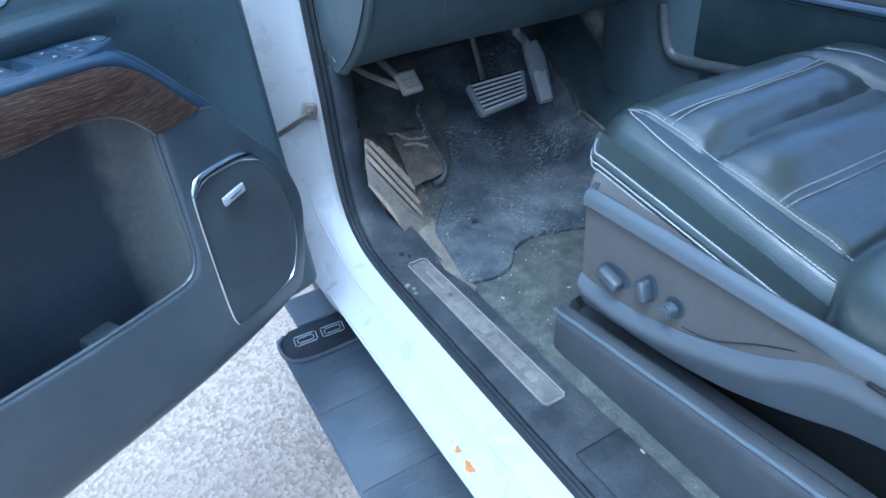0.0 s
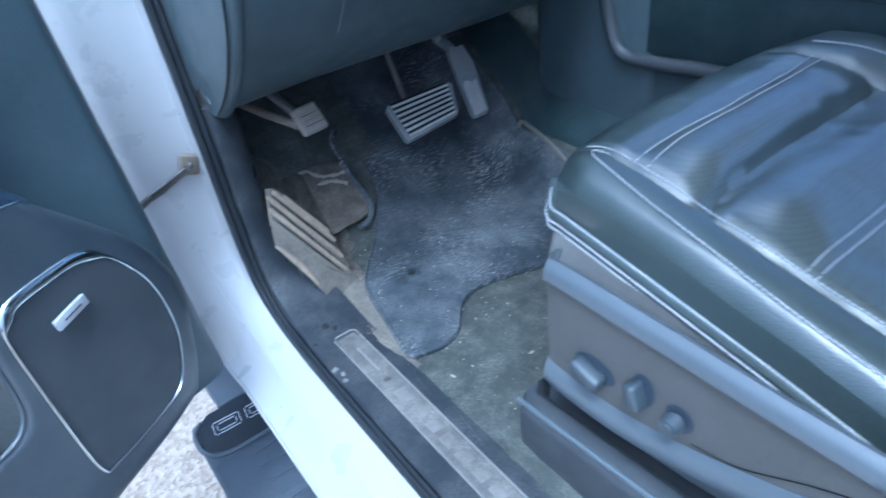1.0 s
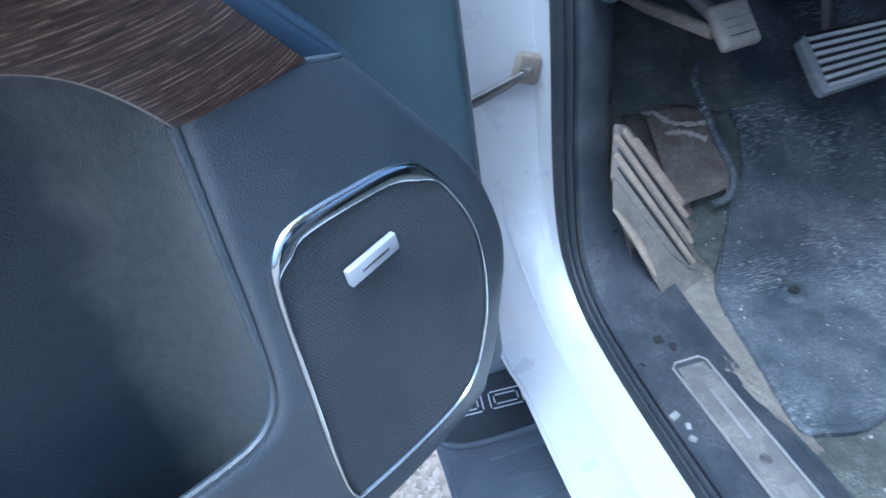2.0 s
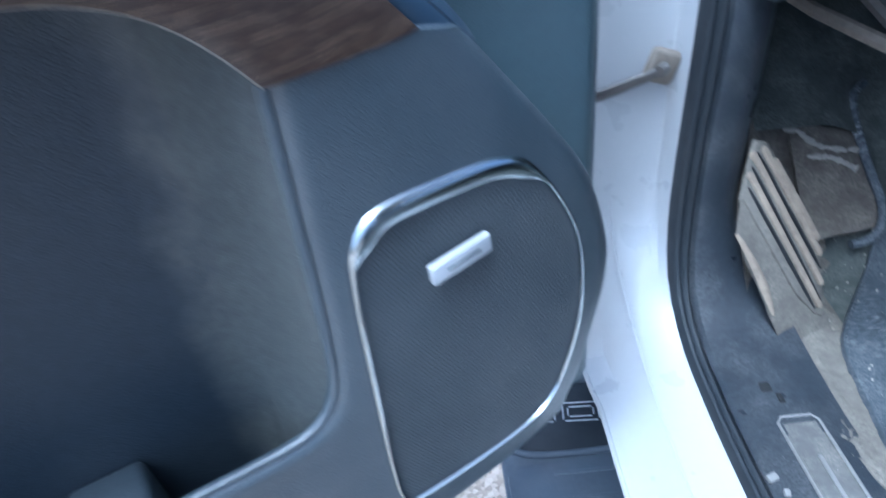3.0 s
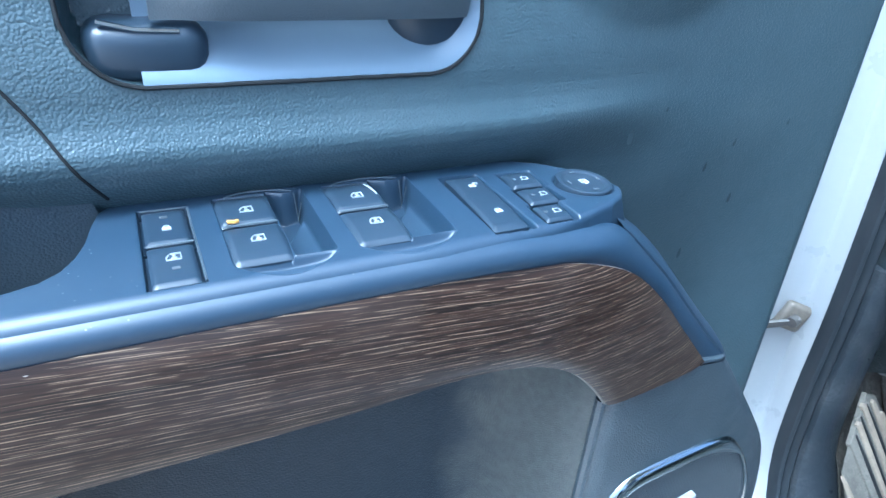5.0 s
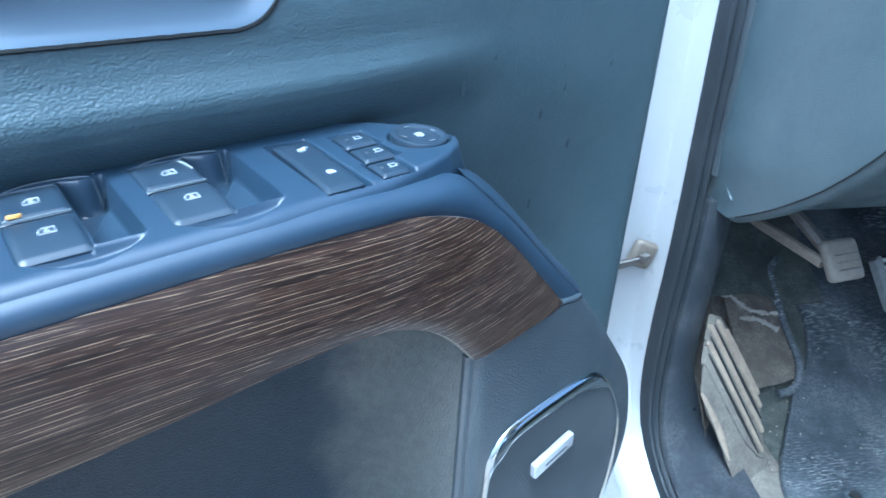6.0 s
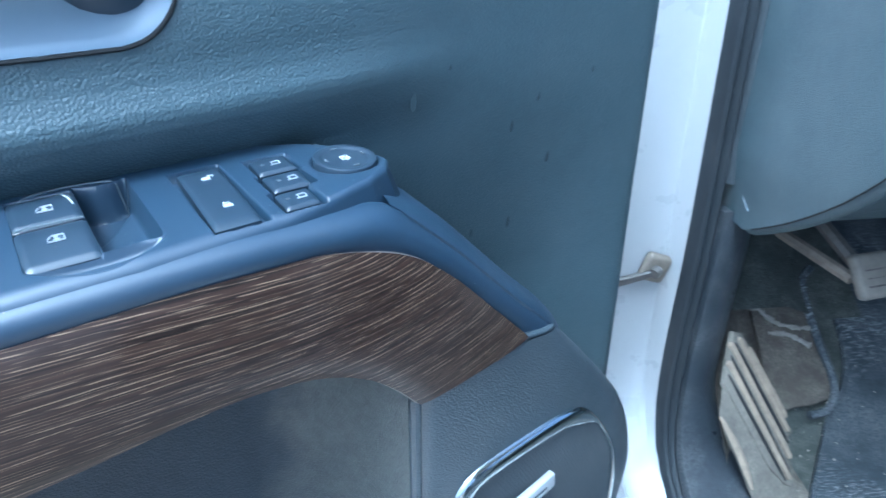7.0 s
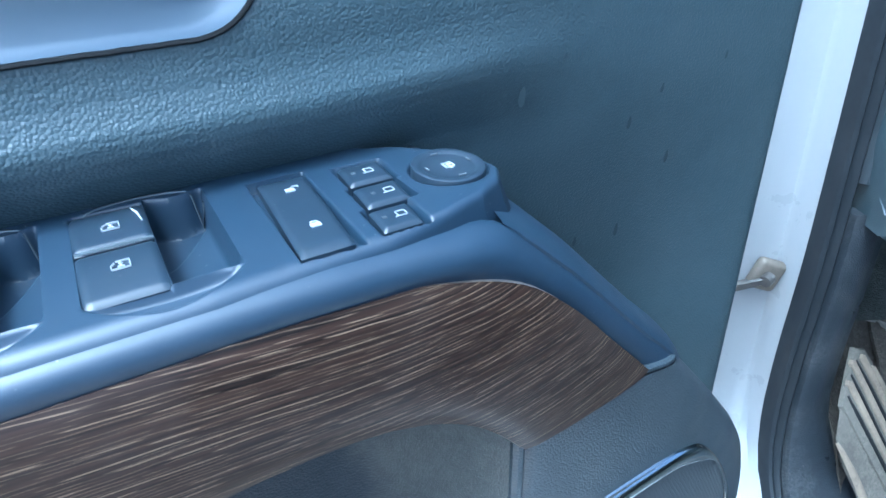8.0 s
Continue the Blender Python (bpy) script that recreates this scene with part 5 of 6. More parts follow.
# dead pedal on a muddy ramp
rest = thing("dead_pedal", (0.54, 1.30, 0.68), "mud-covered foot rest with tan ribs", "foot rest")
RO, RD, RV, RN = Vector((0.501, 1.342, 0.875)), Vector((0.3782, -0.3871, -0.8409)), Vector((0.8496, 0.506, 0.1492)), Vector((0.3677, -0.7708, 0.5202))
lay_rest = lambda u, v, h: RO + RD * u + RV * v + RN * h
PLATE = [(-0.003, 0.002), (0.006, 0.016), (0.032, 0.020), (0.149, 0.033), (0.211, 0.009), (0.227, -0.003), (0.217, -0.013), (0.179, -0.028), (0.045, -0.047), (0.025, -0.027)]
part("rest_plate", prism(PLATE, lay_rest, -0.007, 0.0, 0.0025), M_SILT, rest, "muddy worn foot plate")
for (u0, v0), (u1, v1) in (((0.010, 0.006), (0.158, 0.0265)), ((0.008, -0.0110), (0.190, 0.0120)), ((0.026, -0.0265), (0.212, -0.0035)), ((0.030, 0.0155), (0.140, 0.0315))):
    part("rib", prism([(u0, v0 - 0.0042), (u1, v1 - 0.0042), (u1 + 0.003, v1), (u1, v1 + 0.0042), (u0, v0 + 0.0042), (u0 - 0.003, v0)], lay_rest, -0.002, 0.0030, 0.0012, 1), M_RIB, rest)
for (u0, v0), (u1, v1) in (((0.023, 0.012), (0.147, 0.030)), ((0.010, -0.004), (0.175, 0.020)), ((0.020, -0.019), (0.208, 0.002)), ((0.038, -0.035), (0.211, -0.011))):
    line = [lay_rest(u0 + (u1 - u0) * t, v0 + (v1 - v0) * t, 0.0003) for t in np.linspace(0, 1, 8)]
    part("groove", tube(line, 0.0020, 6, radii=[0.0012, 0.0022, 0.0024, 0.0021, 0.0026, 0.0022, 0.0020, 0.0010]), M_GAP, rest)
rows = []
for i in range(18):
    u = 0.02 + 0.225 * i / 17
    vl = -0.028 - 0.046 * sstep(0.02, 0.08, u)
    vr = 0.012 * sstep(0.10, 0.22, u) - 0.004
    rows.append([lay_rest(u, v + 0.003 * noise.noise((u * 30, v * 30, 1)), -0.003 + 0.003 * noise.noise((u * 60, v * 60, 8))) for v in np.linspace(vl, vr, 10)])
part("rest_bed", grid_mesh(rows), M_SILT, rest, "muddy grey bed round the foot plate")
rows = []
for u, v, w in ((0.073, -0.075, 0.002), (0.085, -0.072, 0.0035), (0.098, -0.070, 0.0045), (0.115, -0.068, 0.0055), (0.130, -0.067, 0.0060), (0.150, -0.067, 0.0060), (0.165, -0.068, 0.0045), (0.182, -0.071, 0.0015)):
    rows.append([lay_rest(u + 0.001 * noise.noise((u * 90, q, 3)), v + w * q, -0.001 + 0.0025 * (1 - q * q) + 0.0012 * noise.noise((u * 70, q * 3, 5))) for q in (-1.0, -0.5, 0.0, 0.5, 1.0)])
part("scuffed_strip", grid_mesh(rows), M_RIB, rest, "pale chalky worn strip")
# ramp and carpet bulge carrying the rest
rows = []
for s in np.linspace(0, 1, 14):
    y = 1.20 + 0.30 * s
    rows.append([(0.500 - 0.004, y, 0.67), (0.497, y, floor_z(0.6, y) + 0.11 * sstep(1.22, 1.34, y)), (0.530, y, floor_z(0.6, y) + 0.085 * sstep(1.22, 1.36, y)), (0.580, y, floor_z(0.6, y) + 0.035 * sstep(1.24, 1.36, y)), (0.605, y, floor_z(0.64, y) + 0.006), (0.63 + 0.06 * sstep(1.3, 1.4, y), y, floor_z(0.68, y) - 0.006)])
part("ramp", grid_mesh(rows), M_MUD, rest, "muddy ramp under the foot rest")
# stiff flap of matting beside the rest
flap = thing("carpet_flap", (0.67, 1.42, 0.74), "mud-caked flap of matting with pale edges", "carpet flap")
c00, c10, c11, c01 = Vector((0.628, 1.496, 0.804)), Vector((0.722, 1.480, 0.796)), Vector((0.714, 1.372, 0.712)), Vector((0.604, 1.352, 0.716))
rows = []
for i in range(11):
    u = i / 10
    row = []
    for j in range(11):
        v = j / 10
        p = c00 * (1 - u) * (1 - v) + c10 * u * (1 - v) + c11 * u * v + c01 * (1 - u) * v
        p = p + Vector((0, -0.001, 0.002)) * math.sin(math.pi * u) * math.sin(math.pi * v) + Vector((0, 0, 0.004)) * noise.noise(p * 40)
        row.append(p)
    rows.append(row)
part("flap_sheet", solid(grid_mesh(rows), 0.006), M_MUD, flap)
rnd = random.Random(5)


def ragged(pts, n, r):
    """A crumbling pale edge of uneven thickness."""
    line = [p + Vector((0, -0.0035, 0.0050)) + Vector((rnd.uniform(-1, 1), rnd.uniform(-1, 1), rnd.uniform(-1, 1))) * 0.0012 for p in curve_pts(pts, n)]
    return part("pale_edge", tube(line, r, 6, radii=[r * rnd.uniform(0.45, 1.3) for _ in line]), M_PALE, flap)


ragged([Vector(p) for p in ((0.615, 1.501, 0.816), (0.618, 1.487, 0.805), (0.634, 1.482, 0.801), (0.654, 1.464, 0.789), (0.678, 1.456, 0.783), (0.704, 1.452, 0.782))], 36, 0.0038)
ragged([Vector(p) for p in ((0.640, 1.451, 0.778), (0.667, 1.447, 0.776), (0.699, 1.432, 0.766))], 22, 0.0046)
ragged([Vector(p) for p in ((0.712, 1.423, 0.759), (0.715, 1.391, 0.735), (0.709, 1.370, 0.719), (0.694, 1.357, 0.708))], 20, 0.0042)
part("carpet_edge", tube(curve_pts([(x, y - 0.004, z + 0.006) for x, y, z in ((0.738, 1.527, 0.841), (0.719, 1.514, 0.830), (0.712, 1.488, 0.810), (0.712, 1.455, 0.784), (0.714, 1.423, 0.759), (0.717, 1.391, 0.735), (0.709, 1.368, 0.717), (0.690, 1.355, 0.706), (0.665, 1.353, 0.702))], 40), 0.0060, 8), M_MAT, flap, "raised dark edge of the matting")
# dark liner behind it
rows = [[(x, y, floor_z(x, y) + 0.02 + 0.03 * sstep(0.74, 0.66, x)) for x in np.linspace(0.50, 0.80, 10)] for y in np.linspace(1.46, 1.75, 10)]
part("toe_liner", grid_mesh(rows), M_CARPET, flap)


def pedal_frame(tl, tr, bl, br):
    """Middle, width, height and turn of a pedal pad from its four corners."""
    c = (tl + tr + bl + br) / 4
    ex = ((tr - tl) + (br - bl)).normalized()
    ey = ((tl - bl) + (tr - br)).normalized()
    ez = ex.cross(ey).normalized()
    ey = ez.cross(ex)
    return Matrix(((ex.x, ey.x, ez.x, c.x), (ex.y, ey.y, ez.y, c.y), (ex.z, ey.z, ez.z, c.z), (0, 0, 0, 1)))


brake = thing("brake_pedal", (0.89, 1.40, 0.78), "wide brake pedal with bright worn ribs", "pedal")
m = pedal_frame(Vector((0.812, 1.412, 0.897)), Vector((0.986, 1.416, 0.907)), Vector((0.824, 1.368, 0.840)), Vector((0.953, 1.353, 0.862)))
poly = [(-0.072, -0.041), (0.056, -0.039), (0.064, -0.032), (0.088, 0.028), (0.084, 0.036), (-0.068, 0.049), (-0.076, 0.043), (-0.077, -0.034)]
part("pad", prism(poly, lambda u, v, h: m @ Vector((u, v, h)), -0.012, 0.004, 0.003), M_GAS, brake, "grey worn rubber pad")
for k in range(7):
    vl, vr = -0.031 + 0.0120 * k, -0.031 + 0.0102 * k
    xr = 0.056 + 0.020 * k / 6
    quad = [(-0.064, vl - 0.0022), (xr, vr - 0.0020), (xr, vr + 0.0020), (-0.064, vl + 0.0022)]
    part("groove", prism([(x, v + 0.0056) for x, v in quad], lambda u, v, h: m @ Vector((u, v, h)), 0.002, 0.0046), M_GAP, brake, smooth=False)
    part("rib", prism(quad, lambda u, v, h: m @ Vector((u, v, h)), 0.003, 0.0075, 0.0008, 1), M_PEDALRIB, brake)
part("arm", tube([m @ Vector((-0.01, 0.01, -0.012)), m @ Vector((-0.016, 0.05, -0.02)), (0.858, 1.45, 0.995), (0.84, 1.45, 1.10)], 0.007, 8), M_STEEL, brake, "steel pedal arm")

gas = thing("accelerator_pedal", (1.02, 1.42, 0.76), "narrow smooth grey accelerator pedal on an arm", "pedal")
m = pedal_frame(Vector((1.005, 1.452, 0.965)), Vector((1.055, 1.452, 0.965)), Vector((1.018, 1.392, 0.820)), Vector((1.060, 1.388, 0.828)))
poly = [(-0.016, -0.087), (0.016, -0.089), (0.025, -0.080), (0.033, 0.030), (0.022, 0.074), (-0.018, 0.074), (-0.021, 0.05), (-0.021, -0.078)]
part("pad", prism(poly, lambda u, v, h: m @ Vector((u, v, h)), -0.010, 0.004, 0.004), M_GAS, gas, "smooth grey pedal pad")
for k in range(7):
    x = -0.015 + 0.0052 * k
    part("tread_rib", prism([(x - 0.0012, -0.080), (x + 0.0012, -0.080), (x + 0.0016, -0.005 + 0.004 * math.sin(k)), (x - 0.0008, -0.005 + 0.004 * math.sin(k))], lambda u, v, h: m @ Vector((u, v, h)), 0.003, 0.0058), M_PEDALRIB, gas, smooth=False)
part("arm", tube([m @ Vector((0.0, 0.06, -0.006)), m @ Vector((-0.012, 0.085, -0.006)), (0.940, 1.385, 1.020), (0.936, 1.42, 1.10)], 0.011, 8), M_GAS, gas)

park = thing("parking_brake_pedal", (0.58, 1.26, 0.95), "small dusty parking brake pedal on steel arms", "pedal")
m = pedal_frame(Vector((0.556, 1.272, 1.030)), Vector((0.602, 1.280, 1.028)), Vector((0.555, 1.241, 0.992)), Vector((0.605, 1.247, 0.994)))
part("pad", rbox(m.translation, (0.050, 0.050, 0.014), 0.006, 3, m.to_3x3().to_4x4()), M_BEIGE, park, "dusty beige pad")
for v in (0.006, -0.003, -0.012):
    part("slot", rbox(m @ Vector((0.002, v, 0.0055)), (0.036, 0.0030, 0.003), 0.0006, 1, m.to_3x3().to_4x4()), M_GAP, park)
part("arm", tube([m @ Vector((-0.01, 0.012, -0.006)), (0.548, 1.36, 1.055), (0.52, 1.44, 1.09)], 0.008, 8), M_STEEL, park)
part("arm", tube([m @ Vector((-0.02, 0.0, -0.008)), (0.530, 1.35, 1.015), (0.49, 1.46, 1.04)], 0.007, 8), M_BRACKET, park)

# ---------------------------------------------------------------- dashboard over the footwell
dash = thing("dashboard", (0.8, 1.45, 1.0), "dark plastic dashboard with a knee panel", "dashboard")


def dash_low(x):
    return lerp_table(x, [0.44, 0.458, 0.49, 0.54, 0.62, 0.75, 0.95, 1.10, 1.30, 2.05], [1.044, 1.046, 1.051, 1.057, 1.060, 1.058, 1.050, 1.050, 1.06, 1.06])


def dash_y(z):
    """The dash leans out towards the driver as it rises from its lower edge."""
    return lerp_table(z, [1.040, 1.056, 1.073, 1.090, 1.113, 1.136, 1.166, 1.197, 1.222, 1.25, 1.33, 1.47],
                      [1.320, 1.293, 1.267, 1.243, 1.215, 1.190, 1.163, 1.140, 1.124, 1.110, 1.085, 1.075])


rows = []
for x in list(np.linspace(0.456, 0.480, 9)) + list(np.linspace(0.490, 1.22, 46)):
    z0 = dash_low(x)
    edge = 0.020 * (1 - math.sqrt(max(0.0, 1 - max(0.0, (0.474 - x) / 0.019) ** 2)))
    rows.append([(x, 1.62, z0 + 0.03), (x, 1.42, z0 + 0.012), (x, 1.325, z0 + 0.002)] + [(x, dash_y(z) + 0.010 - edge * 0.5, z) for z in np.linspace(z0, 1.46, 40)])
part("knee_panel", grid_mesh(rows), M_DASH, dash, "smooth dark knee panel")
# rolled band along the joint, and the end panel beside the pillar
rows = []
for z in np.linspace(1.050, 1.462, 50):
    y = dash_y(z)
    rows.append([(0.449 + 0.0125 * (1 - math.cos(t)), y + 0.010 - 0.012 * math.sin(t), z - 0.006 * math.sin(t)) for t in np.linspace(0.0, math.pi, 12)])
part("rolled_band", grid_mesh(rows), M_DASH, dash, "rolled band along the dash joint")
rows = []
for z in np.linspace(1.048, 1.47, 40):
    y0 = dash_y(z) + 0.002
    rows.append([(0.460, y0 + 0.004, z)] + [(0.4475 - 0.010 * math.sin(math.pi * q) * min(1.0, (z - 1.048) / 0.08), y0 + (1.43 - y0) * q, z) for q in np.linspace(0, 1, 14)])
part("end_panel", grid_mesh(rows), M_DASH, dash, "smooth end panel of the dash")
part("panel_seam", tube([(0.4468, dash_y(z) + 0.0005, z) for z in np.linspace(1.056, 1.46, 40)], 0.0009, 6), M_GAP, dash)
part("clip_mark", tube([(0.4445, 1.322, 1.086), (0.4445, 1.305, 1.072)], 0.0012, 6), M_EDGE, dash)
part("panel_seam", tube([(0.624, dash_y(z) + 0.0090, z) for z in np.linspace(1.158, 1.30, 14)], 0.0012, 6), M_EDGE, dash)
# cowl and windscreen base so that no sky shows under the dash
part("dash_top", rbox((1.22, 1.64, 1.43), (1.62, 0.62, 0.09), 0.04, 3), M_DASH, dash)
part("far_dash", rbox((1.62, 1.50, 1.28), (0.80, 0.42, 0.42), 0.05, 3), M_DASH, dash)
part("under_dash", rbox((0.86, 1.70, 1.16), (0.78, 0.40, 0.12), 0.02, 2), M_LINER, dash)
# pale connector under the dash
conn = thing("wiring_connector", (0.860, 1.115, 1.17), "pale plastic wiring connector under the dash", "connector")
tip = pose(0, 0, 0, 0, 13, 0)
part("housing", rbox((0.860, 1.115, 1.199), (0.122, 0.030, 0.070), 0.005, 2, tip), M_BADGE, conn)
for k in (-1, 0, 1):
    off = tip @ Vector((0.040 * k, -0.013, -0.029))
    part("tab", rbox(Vector((0.860, 1.115, 1.199)) + off, (0.012, 0.010, 0.012), 0.002, 1, tip), M_ICON, conn)

# smooth dark trim over the side of the tunnel
rows = [[(x, y, floor_z(x, y) + 0.007 * sstep(1.142, 1.150, x)) for x in np.linspace(1.142, 1.235, 14)] for y in np.linspace(0.80, 1.80, 60)]
part("tunnel_trim", grid_mesh(rows), M_TUNNEL, cab, "smooth dark trim along the tunnel")

# ---------------------------------------------------------------- centre console
console = thing("centre_console", (1.35, 0.7, 0.80), "dark centre console with grey trim edge", "console")
part("body", rbox((1.42, 0.45, 0.90), (0.40, 1.50, 0.46), 0.02, 3), M_DASH, console)
part("centre_tower", rbox((1.42, 1.22, 0.98), (0.42, 0.34, 0.62), 0.03, 3), M_DASH, console)
part("recess_panel", rbox((1.217, 0.70, 1.05), (0.012, 0.80, 0.150), 0.004, 2), M_TUNNEL, console, "dark recessed side panel")
part("trim_bar", tube(curve_pts([(1.205, 1.175, 1.075), (1.205, 1.165, 1.035), (1.205, 1.148, 0.985), (1.205, 1.122, 0.962), (1.205, 1.05, 0.962), (1.205, 0.93, 0.972), (1.205, 0.60, 0.985)], 40), 0.014, 10), M_COVER, console, "dark grey trim bar")
part("top_edge", tube([(1.208, y, 1.140) for y in np.linspace(1.02, -0.1, 12)], 0.007, 8), M_SILVER, console, "satin silver edge line")
part("top_tray", rbox((1.42, 0.42, 1.145), (0.40, 1.20, 0.03), 0.01, 2), M_SHIELD, console, "grey console top")

# ---------------------------------------------------------------- driver's seat
seat = thing("driver_seat", (0.93, 0.45, 0.66), "worn black leather driver seat with perforated cushion", "car seat")
X0, X1, YF, YB = 0.656, 1.215, 0.822, 0.16


def seat_top(x, y):
    z = 1.076 - 0.22 * max(0.0, 0.74 - y) - 0.35 * max(0.0, y - 0.74) ** 1.3
    u = (x - X0) / (X1 - X0)
    bol = sstep(0.16, 0.02, u) + sstep(0.84, 0.98, u)
    z += -0.004 * math.sin(math.pi * min(1, max(0, u))) * sstep(0.80, 0.55, y) + 0.008 * bol * sstep(0.8, 0.6, y)
    z += 0.026 * sstep(0.66, 0.90, u) * sstep(0.80, 0.66, y)
    # channels across the cushion
    ch = 0.0
    for yc in (0.612, 0.390, 0.250):
        ch += math.exp(-((y - yc - 0.02 * math.sin(3 * u)) / 0.0095) ** 2)
    z += 0.021 * math.sin(math.pi * min(1.0, max(0.0, (0.72 - y) / 0.105)) if y > 0.615 else math.pi * min(1.0, max(0.0, (0.615 - y) / 0.115))) * sstep(0.108, 0.240, u) * sstep(0.808, 0.690, u)
    z -= 0.015 * ch * sstep(0.112, 0.140, u) * sstep(0.806, 0.775, u)
    # seams beside the bolsters
    for uc in (0.116, 0.800):
        z -= 0.012 * math.exp(-((u - uc) / 0.011) ** 2) * sstep(0.815, 0.78, y)
    return z


rows = []
ny, nx = 90, 80
for i in range(ny + 1):
    v = i / ny
    row = []
    for j in range(nx + 1):
        u = j / nx
        x = X0 + (X1 - X0) * u
        front = YF - 0.055 * (abs(2 * u - 1) ** 5) + 0.012 * math.sin(math.pi * u)
        y = YB + (front - YB) * v
        ex = min(u, 1 - u) * (X1 - X0)
        ey = (1 - v) * (front - YB)
        rx, ry = 0.050, 0.060
        tx, ty = max(0.0, 1 - ex / rx), max(0.0, 1 - ey / ry)
        tt = min(1.0, math.hypot(tx, ty))
        z = seat_top(x, y) - 0.032 * (1 - math.sqrt(max(0.0, 1 - tt ** 2.2)))
        z += 0.0022 * noise.noise((x * 14, y * 14, 5)) + 0.0012 * noise.noise((x * 45, y * 30, 2))
        row.append(Vector((x, y, z)))
    rows.append(row)
# centre panel and bolsters as parts of one cushion
iu0, iu1, iv1 = 9, nx - 16, 84
center = [r[iu0:iu1 + 1] for r in rows[:iv1 + 1]]
cushion = part("cushion", grid_mesh(rows), M_LEATHER, seat, "worn black leather seat cushion")
rows_c = [[p + Vector((0, 0, 0.0016)) for p in r] for r in center]
part("perforated_panel", grid_mesh(rows_c), M_WEAVE, cushion, "perforated black leather insert")


def on_seat(x, y, up=0.003):
    u = min(1, max(0, (x - X0) / (X1 - X0)))
    front = YF - 0.055 * (abs(2 * u - 1) ** 5) + 0.012 * math.sin(math.pi * u)
    i = min(ny - 0.001, max(0, (y - YB) / (front - YB) * ny))
    j = min(nx - 0.001, u * nx)
    i0, j0 = int(i), int(j)
    low_row = rows[i0][j0].lerp(rows[i0][j0 + 1], j - j0)
    return low_row.lerp(rows[i0 + 1][j0].lerp(rows[i0 + 1][j0 + 1], j - j0), i - i0) + Vector((0, 0, up))


def stitches(pts, step=0.0062, r=0.0011, name="stitching", parent=None):
    """A row of separate thread stitches, joined as one thread line."""
    bm = bmesh.new()
    fine = curve_pts(pts, max(4, int(sum((Vector(b) - Vector(a)).length for a, b in zip(pts, pts[1:])) / step)))
    for a, b in zip(fine, fine[1:]):
        tube([a.lerp(b, 0.12), a.lerp(b, 0.5) + Vector((0, 0, 0.0006)), a.lerp(b, 0.88)], r, 4, bm=bm)
    return part(name, bm, M_STITCH, parent or cushion)


for off in (-0.010, 0.006):
    stitches([on_seat(x, 0.708 + off) for x in np.linspace(0.728, 1.09, 14)])
stitches([on_seat(0.7265, y, 0.003) for y in np.linspace(0.785, 0.25, 22)])
stitches([on_seat(x, y, 0.003) for x, y in ((0.716, 0.742), (0.706, 0.755), (0.695, 0.748), (0.686, 0.715), (0.679, 0.66), (0.673, 0.58), (0.669, 0.48), (0.668, 0.36))])
for off in (-0.005, 0.006):
    stitches([on_seat(x, 0.502 + off, 0.0035) for x in np.linspace(0.728, 1.08, 14)])
for yy in (0.735,):
    stitches([on_seat(1.13 + 0.01 * k, yy - 0.06 * k, 0.003) for k in range(6)])

# sides of the cushion: leather wall with two piping lines, dark wall below


def pipe_z(y):
    return lerp_table(y, [0.16, 0.364, 0.483, 0.632, 0.77, 0.816], [0.88, 0.930, 0.957, 0.986, 1.012, 1.034])


edge = [rows[i][0] for i in range(ny + 1)] + [rows[ny][j] for j in range(1, nx + 1)]
wall = []
for p in edge:
    zc = pipe_z(p.y) if p.y < 0.80 else 1.010 + 0.02 * (p.x - 0.67)
    zc = min(zc, p.z - 0.004)
    wall.append([p, Vector((p.x - 0.003, p.y + 0.001, 0.5 * (p.z + zc))), Vector((p.x - 0.002, p.y, zc))])
part("cushion_side", grid_mesh(wall), M_LEATHER, cushion, "creased leather edge")
for dz in (0.002, -0.009, -0.020):
    part("piping", tube([Vector((r[2].x - 0.004 - 0.15 * dz, r[2].y + 0.003, r[2].z + dz)) for r in wall[8:]], 0.0056, 8), M_LEATHER, cushion, "double leather piping")
for dx, dz in ((-0.004, 0.0075), (-0.0105, -0.0035), (-0.0085, -0.0145)):
    stitches([Vector((r[2].x + dx, r[2].y + 0.004, r[2].z + dz)) for r in wall[12:140:3]], 0.0050, 0.0014)
low_wall = []
for p in edge:
    zc = pipe_z(p.y) if p.y < 0.80 else 1.010 + 0.02 * (p.x - 0.67)
    k = sstep(0.72, 0.672, p.x)
    ys = min(p.y, 0.742)
    low_wall.append([Vector((p.x - 0.001, p.y - 0.002, zc - 0.010)),
                     Vector((p.x + 0.004 - 0.026 * k, p.y - 0.010, zc - 0.03 - 0.03 * (1 - k))).lerp(Vector((0.640, ys, 1.0)), 0.25 * k),
                     Vector((p.x + 0.008, p.y - 0.014, 0.90)).lerp(Vector((0.617, ys, 0.978)), k),
                     Vector((p.x + 0.010, p.y - 0.03, 0.78)).lerp(Vector((0.617, ys, 0.90)), k)])
part("lower_wall", grid_mesh(low_wall), M_SHIELD, seat, "grey-brown fabric below the cushion", sharp=80)

